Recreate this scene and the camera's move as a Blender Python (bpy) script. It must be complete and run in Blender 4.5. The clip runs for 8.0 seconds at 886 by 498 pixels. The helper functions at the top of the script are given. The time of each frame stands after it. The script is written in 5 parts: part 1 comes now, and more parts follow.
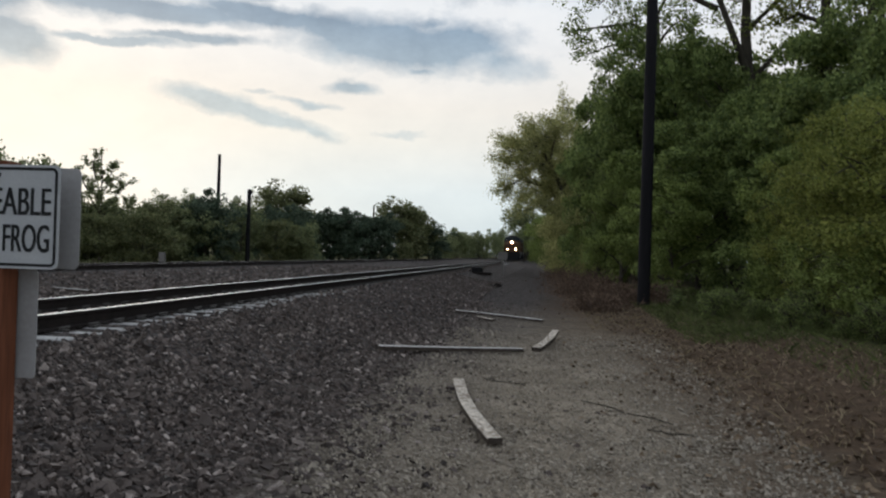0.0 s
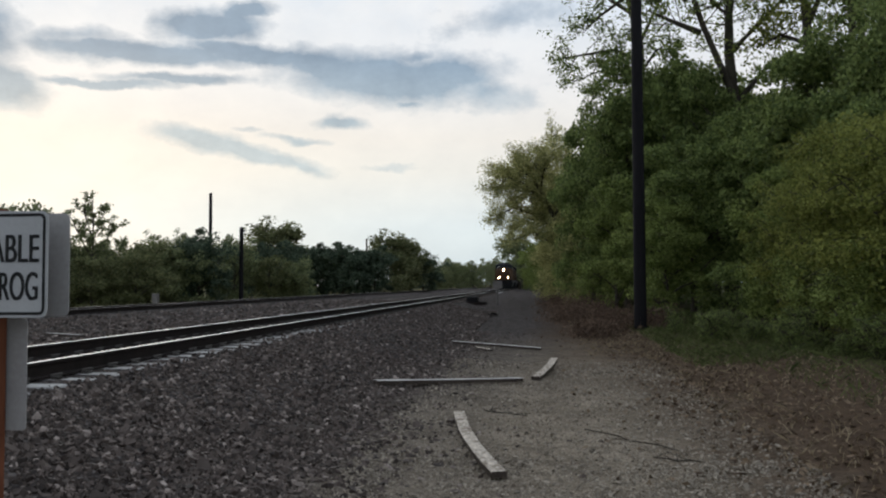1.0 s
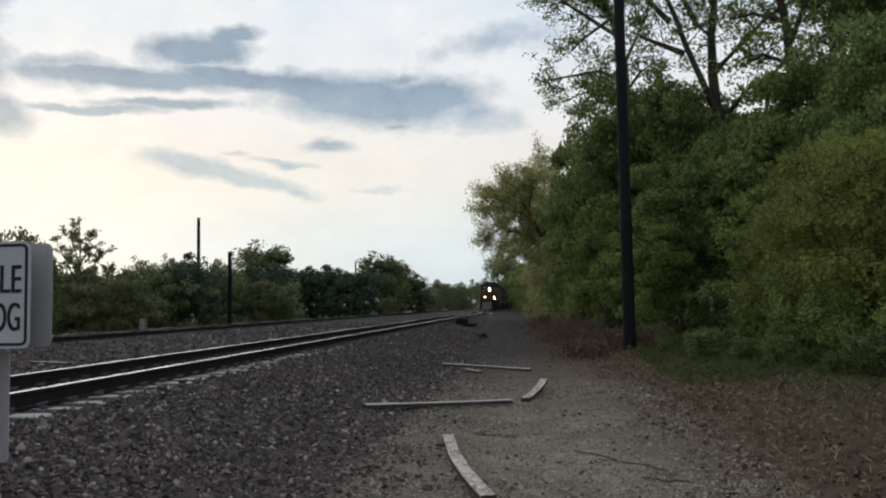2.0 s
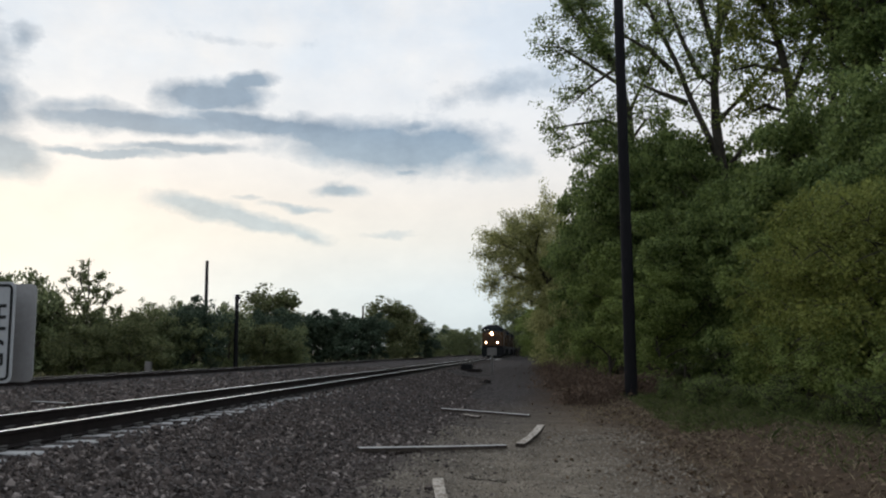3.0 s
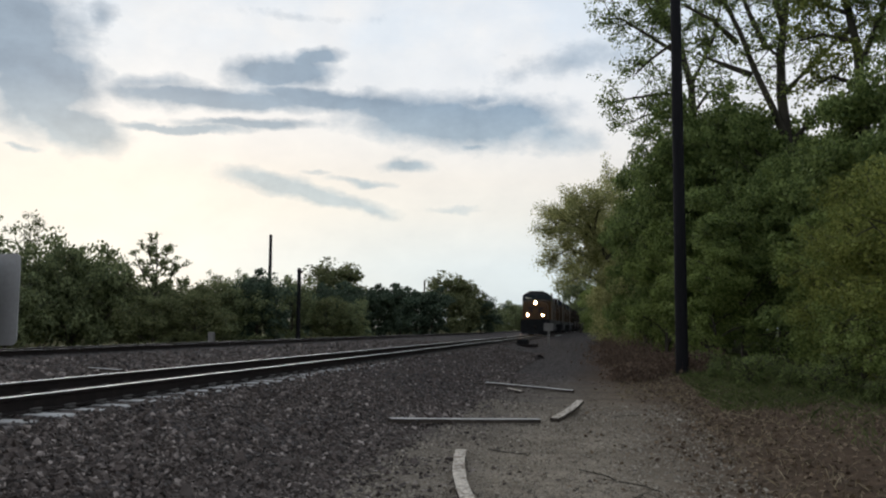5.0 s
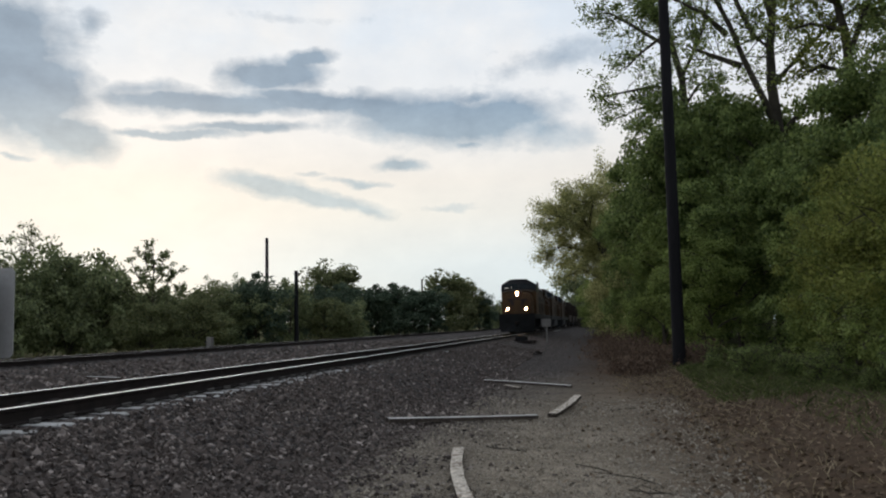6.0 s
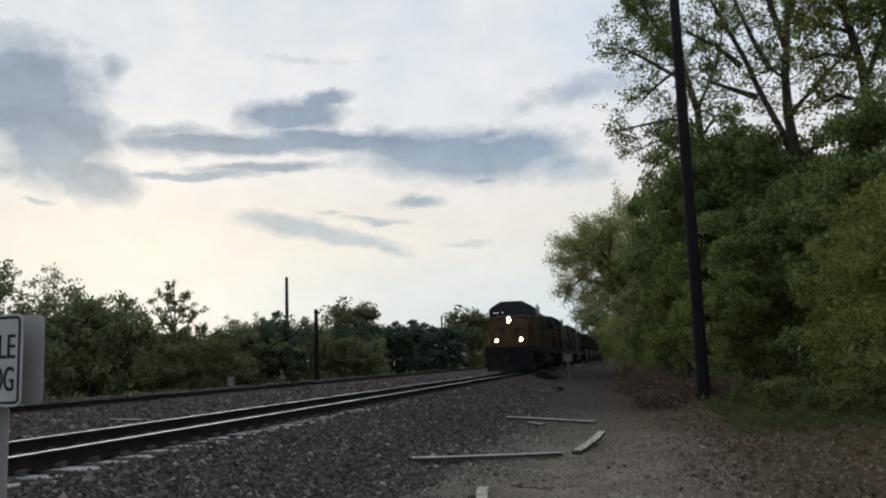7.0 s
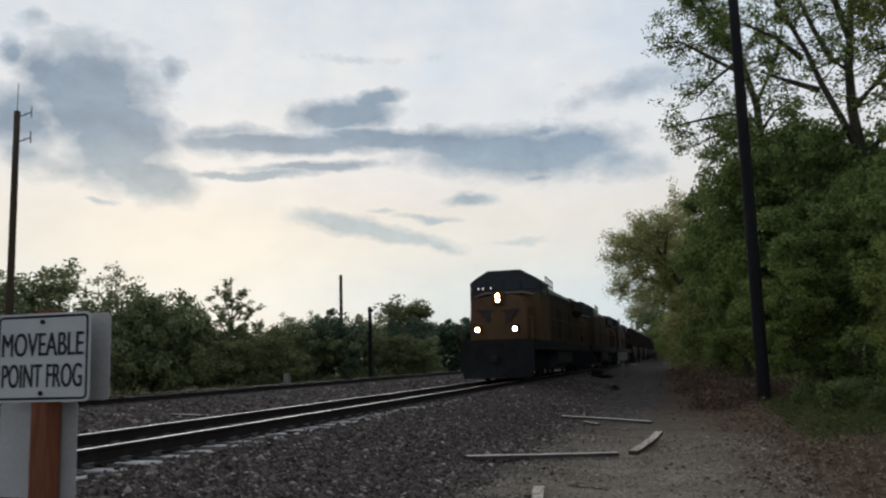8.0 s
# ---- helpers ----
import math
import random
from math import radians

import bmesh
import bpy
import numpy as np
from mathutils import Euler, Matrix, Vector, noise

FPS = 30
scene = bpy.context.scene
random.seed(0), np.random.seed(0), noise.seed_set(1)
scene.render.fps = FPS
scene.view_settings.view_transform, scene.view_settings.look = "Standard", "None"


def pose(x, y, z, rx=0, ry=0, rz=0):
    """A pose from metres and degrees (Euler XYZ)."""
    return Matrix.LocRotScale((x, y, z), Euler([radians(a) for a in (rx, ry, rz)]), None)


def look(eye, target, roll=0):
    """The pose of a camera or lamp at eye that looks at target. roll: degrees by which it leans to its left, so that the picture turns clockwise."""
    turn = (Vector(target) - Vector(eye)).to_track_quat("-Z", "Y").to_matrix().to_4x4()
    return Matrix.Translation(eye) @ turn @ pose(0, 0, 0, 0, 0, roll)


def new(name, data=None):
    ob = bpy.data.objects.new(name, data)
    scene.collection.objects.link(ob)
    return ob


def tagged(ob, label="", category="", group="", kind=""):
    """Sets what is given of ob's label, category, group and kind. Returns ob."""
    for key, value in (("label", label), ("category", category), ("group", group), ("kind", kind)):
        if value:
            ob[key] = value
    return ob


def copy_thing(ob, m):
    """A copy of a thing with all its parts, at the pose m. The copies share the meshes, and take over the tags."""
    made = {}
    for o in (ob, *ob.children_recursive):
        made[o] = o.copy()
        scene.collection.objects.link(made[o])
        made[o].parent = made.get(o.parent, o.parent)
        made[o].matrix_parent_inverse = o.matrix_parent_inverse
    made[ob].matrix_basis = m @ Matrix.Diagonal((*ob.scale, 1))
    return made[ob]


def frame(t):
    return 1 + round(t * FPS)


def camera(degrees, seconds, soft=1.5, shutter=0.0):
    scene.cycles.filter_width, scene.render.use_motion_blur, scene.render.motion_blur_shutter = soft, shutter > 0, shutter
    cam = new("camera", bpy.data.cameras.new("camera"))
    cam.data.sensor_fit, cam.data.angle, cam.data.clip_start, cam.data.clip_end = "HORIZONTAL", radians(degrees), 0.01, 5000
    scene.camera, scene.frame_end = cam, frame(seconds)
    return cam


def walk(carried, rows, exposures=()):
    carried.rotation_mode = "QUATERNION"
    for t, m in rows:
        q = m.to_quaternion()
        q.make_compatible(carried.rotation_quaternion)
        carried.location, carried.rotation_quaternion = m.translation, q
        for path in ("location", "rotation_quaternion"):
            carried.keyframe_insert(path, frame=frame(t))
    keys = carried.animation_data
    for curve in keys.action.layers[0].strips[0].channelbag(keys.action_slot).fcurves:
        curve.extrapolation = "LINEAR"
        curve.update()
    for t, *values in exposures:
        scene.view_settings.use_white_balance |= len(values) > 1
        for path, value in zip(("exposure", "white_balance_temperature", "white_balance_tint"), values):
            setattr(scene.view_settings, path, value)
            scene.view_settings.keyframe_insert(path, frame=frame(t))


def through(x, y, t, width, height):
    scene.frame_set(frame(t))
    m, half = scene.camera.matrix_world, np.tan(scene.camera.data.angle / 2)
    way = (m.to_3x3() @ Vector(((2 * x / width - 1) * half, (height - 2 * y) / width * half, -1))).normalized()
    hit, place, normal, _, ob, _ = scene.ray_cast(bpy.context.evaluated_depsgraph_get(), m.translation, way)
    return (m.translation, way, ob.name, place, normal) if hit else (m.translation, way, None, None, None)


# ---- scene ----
cam = camera(55.7, 8.0, soft=2.1, shutter=0.5)
PATH = [
    (0, (0.000, 0.000, 0.810), (-0.2420, 1.9853, 0.8216), 1.86),
    (0.5, (-0.064, 0.071, 0.809), (-0.3403, 2.0513, 0.8732), 1.89),
    (1, (-0.032, 0.079, 0.820), (-0.2593, 2.0638, 0.9051), -0.20),
    (2.5, (0.050, 0.026, 0.837), (-0.1505, 2.0069, 1.0273), -0.96),
    (3, (0.273, -0.148, 0.811), (0.0517, 1.8250, 1.0547), -0.37),
    (3.5, (0.438, -0.232, 0.836), (0.2312, 1.7414, 1.0846), -0.01),
    (4, (0.726, -0.252, 0.794), (0.4550, 1.7162, 1.0216), 0.45),
    (4.5, (0.817, -0.142, 0.791), (0.4499, 1.8140, 0.9888), 1.25),
    (6, (0.938, -0.233, 0.807), (0.5677, 1.7244, 0.9875), -1.16),
    (6.5, (0.944, -0.277, 0.828), (0.5554, 1.6717, 1.0553), -1.79),
    (7, (0.919, -0.267, 0.829), (0.5097, 1.6724, 1.0958), -2.03),
    (7.5, (0.902, -0.197, 0.819), (0.4410, 1.7310, 1.0856), -1.52),
    (8, (0.883, -0.253, 0.834), (0.3519, 1.6567, 1.0998), -1.68),
]
EXPOSURES = [(0.0, 0.0), (4.5, 0.0), (6.5, -0.05), (8.0, -0.16)]
walk(cam, [(t, look(eye, target, roll)) for t, eye, target, roll in PATH], EXPOSURES)

# ---- light: an evening sky with broken cloud, brightest low over the track ----
SUN_AZ, SUN_EL = -32.0, 9.0            # degrees from the track's line, to the left
sky = bpy.data.worlds.new("sky")
sky.use_nodes = True
scene.world = sky
NT = sky.node_tree


def node(tree, kind, **values):
    n = tree.nodes.new(kind)
    for key, value in values.items():
        if key in n.inputs:
            n.inputs[key].default_value = value
    return n


def calc(tree, op, a, b=0.0, c=0.0, clamp=False):
    n = tree.nodes.new("ShaderNodeMath")
    n.operation, n.use_clamp = op, clamp
    for slot, v in enumerate((a, b, c)):
        if isinstance(v, (int, float)):
            n.inputs[slot].default_value = v
        else:
            tree.links.new(v, n.inputs[slot])
    return n.outputs[0]


def ramp(tree, fac, stops, interp="LINEAR"):
    n = tree.nodes.new("ShaderNodeValToRGB")
    n.color_ramp.interpolation = interp
    while len(n.color_ramp.elements) < len(stops):
        n.color_ramp.elements.new(0.5)
    for e, (p, col) in zip(n.color_ramp.elements, stops):
        e.position, e.color = p, (*col, 1) if len(col) == 3 else col
    tree.links.new(fac, n.inputs[0])
    return n.outputs[0]


def blend(tree, fac, a, b, mode="MIX"):
    n = tree.nodes.new("ShaderNodeMix")
    n.data_type, n.blend_type = "RGBA", mode
    n.clamp_factor = True
    for slot, v in ((0, fac), (6, a), (7, b)):
        if isinstance(v, (int, float)):
            n.inputs[slot].default_value = v
        elif isinstance(v, tuple):
            n.inputs[slot].default_value = (*v, 1)
        else:
            tree.links.new(v, n.inputs[slot])
    return n.outputs[2]


def sky_nodes(tree):
    tree.nodes.clear()
    coord = node(tree, "ShaderNodeTexCoord").outputs["Generated"]
    sep = node(tree, "ShaderNodeSeparateXYZ")
    tree.links.new(coord, sep.inputs[0])
    az = calc(tree, "ARCTAN2", sep.outputs[0], sep.outputs[1])
    el = calc(tree, "ARCSINE", sep.outputs[2])
    comb = node(tree, "ShaderNodeCombineXYZ")
    tree.links.new(az, comb.inputs[0])
    tree.links.new(calc(tree, "MULTIPLY", el, 1.5), comb.inputs[1])

    def noise_at(scale, detail, rough=0.55, shift=0.0):
        add = node(tree, "ShaderNodeVectorMath")
        tree.links.new(comb.outputs[0], add.inputs[0])
        add.inputs[1].default_value = (shift, shift * 1.7, 0)
        n = node(tree, "ShaderNodeTexNoise", Scale=scale, Detail=detail, Roughness=rough)
        tree.links.new(add.outputs[0], n.inputs["Vector"])
        return n.outputs[0]

    wob_a = calc(tree, "SUBTRACT", noise_at(13.0, 6, 0.58), 0.5)
    wob_b = calc(tree, "SUBTRACT", noise_at(17.0, 6, 0.58, 4.3), 0.5)
    fine = noise_at(26.0, 7, 0.6, 9.1)
    broad = noise_at(5.5, 6, 0.58, 2.2)
    # clear tone by height above the horizon
    up = calc(tree, "DIVIDE", el, math.pi / 2)
    tone = ramp(tree, up, [(0.0, (0.60, 0.73, 0.80)), (0.045, (0.76, 0.85, 0.89)), (0.085, (0.90, 0.89, 0.84)), (0.11, (0.92, 0.885, 0.83)),
                           (0.15, (0.91, 0.91, 0.91)), (0.21, (0.80, 0.87, 0.95)), (0.33, (0.70, 0.79, 0.90)), (1.0, (0.50, 0.56, 0.64))])
    veil = ramp(tree, broad, [(0.42, (0, 0, 0)), (0.66, (1, 1, 1))])
    high = calc(tree, "MULTIPLY", veil, ramp(tree, up, [(0.12, (0, 0, 0)), (0.2, (0.8, 0.8, 0.8))]))
    tone = blend(tree, high, tone, (0.95, 0.95, 0.95))
    # single clouds: bearing, height, half width, half height (degrees), lean, weight
    clouds = [(-38.8, 17.2, 3.6, 3.0, 0, 1.15), (-37.2, 15.0, 3.0, 3.0, -30, 1.1), (-35.4, 12.5, 2.9, 1.3, -22, 1.1), (-41.5, 18.3, 1.8, 1.8, 20, 0.8), (-43.3, 19.3, 1.1, 0.92, 0, 0.75), (-42.3, 21.7, 1.0, 0.8, 0, 0.4), (-33.9, 19.0, 0.9, 1.06, -30, 0.6)]
    clouds += [(-43.0, 15.3, 2.6, 2.0, 0, 0.75), (-35.7, 17.5, 0.9, 1.4, -20, 0.5), (-40.3, 12.6, 3.0, 0.87, -5, 0.5), (-42.9, 13.4, 1.6, 1.0, 0, 0.6), (-22.3, 16.8, 3.5, 0.94, 6, 1.0), (-20.0, 17.8, 1.9, 0.5, 10, 0.95), (-24.6, 16.8, 1.9, 0.36, 0, 0.6)]
    clouds += [(-26.8, 14.8, 7.5, 0.72, 0, 1.0), (-19.3, 15.2, 5.1, 0.74, -3, 1.0), (-14.6, 14.6, 3.1, 0.97, -8, 0.95), (-10.3, 13.9, 6.6, 1.58, -2, 1.0), (-6.8, 14.1, 4.3, 1.35, 3, 0.85), (-3.7, 12.9, 3.4, 1.13, -10, 0.6), (-8.7, 15.2, 1.6, 0.45, 10, 0.7)]
    clouds += [(-28.9, 12.7, 4.4, 0.29, 3, 1.0), (-24.2, 13.3, 4.2, 0.33, 2, 0.9), (-30.7, 15.4, 3.2, 0.7, 5, 0.6), (-22.7, 9.5, 3.2, 0.68, -10, 1.0), (-18.9, 8.7, 3.9, 0.57, -14, 0.95), (-16.2, 7.9, 1.9, 0.31, -14, 0.8), (-13.6, 11.0, 1.6, 0.42, -3, 0.85)]
    clouds += [(-16.2, 9.7, 2.1, 0.27, -4, 0.65), (-19.3, 10.2, 1.5, 0.19, -3, 0.4), (-8.8, 12.3, 1.3, 0.3, 0, 0.7), (-2.0, 17.9, 5.3, 1.15, 6, 0.42), (-37.9, 10.7, 1.1, 0.2, -4, 0.65), (-10.0, 8.1, 2.3, 0.23, 2, 0.4), (-21.5, 20.5, 6.2, 0.5, 0, 0.25), (-1.8, 12.2, 3.0, 0.75, 0, 0.35)]
    total = None
    for ca, ce, wa, we, lean, weight in clouds:
        da = calc(tree, "SUBTRACT", calc(tree, "ADD", az, calc(tree, "MULTIPLY", wob_a, 0.06)), radians(ca))
        de = calc(tree, "SUBTRACT", calc(tree, "ADD", el, calc(tree, "MULTIPLY", wob_b, 0.026)), radians(ce))
        cs, sn = math.cos(radians(lean)), math.sin(radians(lean))
        u = calc(tree, "ADD", calc(tree, "MULTIPLY", da, cs / radians(wa)), calc(tree, "MULTIPLY", de, sn / radians(wa)))
        v = calc(tree, "SUBTRACT", calc(tree, "MULTIPLY", de, cs / radians(we)), calc(tree, "MULTIPLY", da, sn / radians(we)))
        r2 = calc(tree, "ADD", calc(tree, "MULTIPLY", u, u), calc(tree, "MULTIPLY", v, v))
        puff = calc(tree, "MULTIPLY", calc(tree, "POWER", 2.718, calc(tree, "MULTIPLY", r2, -0.9)), weight)
        total = puff if total is None else calc(tree, "MAXIMUM", total, puff)
    total = calc(tree, "ADD", total, calc(tree, "MULTIPLY", calc(tree, "SUBTRACT", fine, 0.5), 0.62))
    # the same broken cloud goes on all round
    rest = ramp(tree, noise_at(5.0, 6, 0.6, 7.7), [(0.56, (0, 0, 0)), (0.74, (0.5, 0.5, 0.5))])
    away = ramp(tree, calc(tree, "ABSOLUTE", az), [(0.85, (0, 0, 0)), (1.0, (1, 1, 1))])
    total = calc(tree, "MAXIMUM", total, calc(tree, "MULTIPLY", rest, away))
    mask = ramp(tree, total, [(0.15, (0, 0, 0)), (0.34, (0.45, 0.45, 0.45)), (0.66, (1, 1, 1))])
    shade = ramp(tree, up, [(0.05, (0.50, 0.58, 0.62)), (0.11, (0.46, 0.56, 0.63)), (0.17, (0.24, 0.345, 0.47)), (0.4, (0.28, 0.34, 0.42))])
    grain = noise_at(16.0, 8, 0.62, 12.5)
    shade = blend(tree, 1.0, shade, ramp(tree, grain, [(0.3, (0.82, 0.84, 0.86)), (0.7, (1.22, 1.2, 1.17))]), "MULTIPLY")
    tone = blend(tree, 1.0, tone, ramp(tree, grain, [(0.3, (0.95, 0.955, 0.965)), (0.7, (1.04, 1.035, 1.03))]), "MULTIPLY")
    tone = blend(tree, calc(tree, "MULTIPLY", mask, 0.94), tone, shade)
    # dimmer away from the setting sun
    off = calc(tree, "COSINE", calc(tree, "SUBTRACT", az, radians(SUN_AZ)))
    dim = ramp(tree, calc(tree, "MULTIPLY_ADD", off, 0.5, 0.5), [(0.0, (0.72, 0.76, 0.82)), (0.75, (0.86, 0.88, 0.91)), (0.95, (1, 1, 1)), (0.99, (1.012, 1.0, 0.985))])
    tone = blend(tree, 1.0, tone, dim, "MULTIPLY")
    nish = node(tree, "ShaderNodeTexSky")
    nish.sky_type, nish.sun_disc = "NISHITA", False
    nish.sun_elevation, nish.sun_rotation = radians(SUN_EL), radians(SUN_AZ)
    a, b = node(tree, "ShaderNodeBackground", Strength=0.006), node(tree, "ShaderNodeBackground", Strength=0.93)
    tree.links.new(nish.outputs[0], a.inputs[0])
    tree.links.new(tone, b.inputs[0])
    both, out = node(tree, "ShaderNodeAddShader"), node(tree, "ShaderNodeOutputWorld")
    tree.links.new(a.outputs[0], both.inputs[0])
    tree.links.new(b.outputs[0], both.inputs[1])
    tree.links.new(both.outputs[0], out.inputs[0])


sky_nodes(NT)
sun = new("sun", bpy.data.lights.new("sun", "SUN"))
sun.data.energy, sun.data.angle, sun.data.color = 0.35, radians(30), (1.0, 0.93, 0.84)
SUN_WAY = Vector((math.sin(radians(SUN_AZ)) * math.cos(radians(SUN_EL)), math.cos(radians(SUN_AZ)) * math.cos(radians(SUN_EL)), math.sin(radians(SUN_EL))))
sun.matrix_world = look(SUN_WAY * 60, (0, 0, 0))


# ---- materials ----
def surface(name, dark, light, scale=8.0, fine=60.0, rough=0.8, bump=0.3, metal=0.0, wear=None, through=0.0, islands=False, spread=(0.3, 0.7), stretch=None, objects=False, mid=None, spec=0.12):
    """Two scales of noise between two colours; wear: (colour, amount) in patches."""
    m = bpy.data.materials.new(name)
    m.use_nodes = True
    tree = m.node_tree
    tree.nodes.clear()
    geo = node(tree, "ShaderNodeNewGeometry")
    pos = node(tree, "ShaderNodeTexCoord").outputs["Object"]
    if stretch:
        mp = node(tree, "ShaderNodeMapping")
        mp.inputs["Scale"].default_value = stretch
        tree.links.new(pos, mp.inputs[0])
        pos = mp.outputs[0]
    big, small = node(tree, "ShaderNodeTexNoise", Scale=scale, Detail=5.0), node(tree, "ShaderNodeTexNoise", Scale=fine, Detail=3.0)
    for n in (big, small):
        tree.links.new(pos, n.inputs["Vector"])
    mixv = calc(tree, "ADD", calc(tree, "MULTIPLY", big.outputs[0], 0.6), calc(tree, "MULTIPLY", small.outputs[0], 0.4))
    if islands:
        mixv = calc(tree, "ADD", calc(tree, "MULTIPLY", mixv, 0.35), calc(tree, "MULTIPLY", geo.outputs["Random Per Island"], 0.65))
    if objects:
        rnd = node(tree, "ShaderNodeObjectInfo").outputs["Random"]
        mixv = calc(tree, "ADD", calc(tree, "MULTIPLY", mixv, 0.7), calc(tree, "MULTIPLY", rnd, 0.3))
    col = ramp(tree, mixv, [(spread[0], dark), *([mid] if mid else []), (spread[1], light)])
    if wear:
        w = node(tree, "ShaderNodeTexNoise", Scale=scale * 0.6, Detail=8.0, Roughness=0.7)
        tree.links.new(pos, w.inputs["Vector"])
        col = blend(tree, ramp(tree, w.outputs[0], [(0.5, (0, 0, 0)), (0.68, (wear[1],) * 3)]), col, wear[0])
    bs = node(tree, "ShaderNodeBsdfPrincipled", Roughness=rough, Metallic=metal)
    bs.inputs["Specular IOR Level"].default_value = spec
    tree.links.new(col, bs.inputs["Base Color"])
    if bump:
        bp = node(tree, "ShaderNodeBump", Strength=bump, Distance=0.02)
        tree.links.new(mixv, bp.inputs["Height"])
        tree.links.new(bp.outputs[0], bs.inputs["Normal"])
    out, last = node(tree, "ShaderNodeOutputMaterial"), bs.outputs[0]
    if through:
        tr, mx = node(tree, "ShaderNodeBsdfTranslucent"), node(tree, "ShaderNodeMixShader", Fac=through)
        tree.links.new(col, tr.inputs[0])
        tree.links.new(last, mx.inputs[1])
        tree.links.new(tr.outputs[0], mx.inputs[2])
        last = mx.outputs[0]
    tree.links.new(last, out.inputs[0])
    return m


def glow(name, col, strength):
    m = bpy.data.materials.new(name)
    m.use_nodes = True
    bs = m.node_tree.nodes["Principled BSDF"]
    bs.inputs["Base Color"].default_value = (*col, 1)
    bs.inputs["Emission Color"].default_value = (*col, 1)
    bs.inputs["Emission Strength"].default_value = strength
    return m


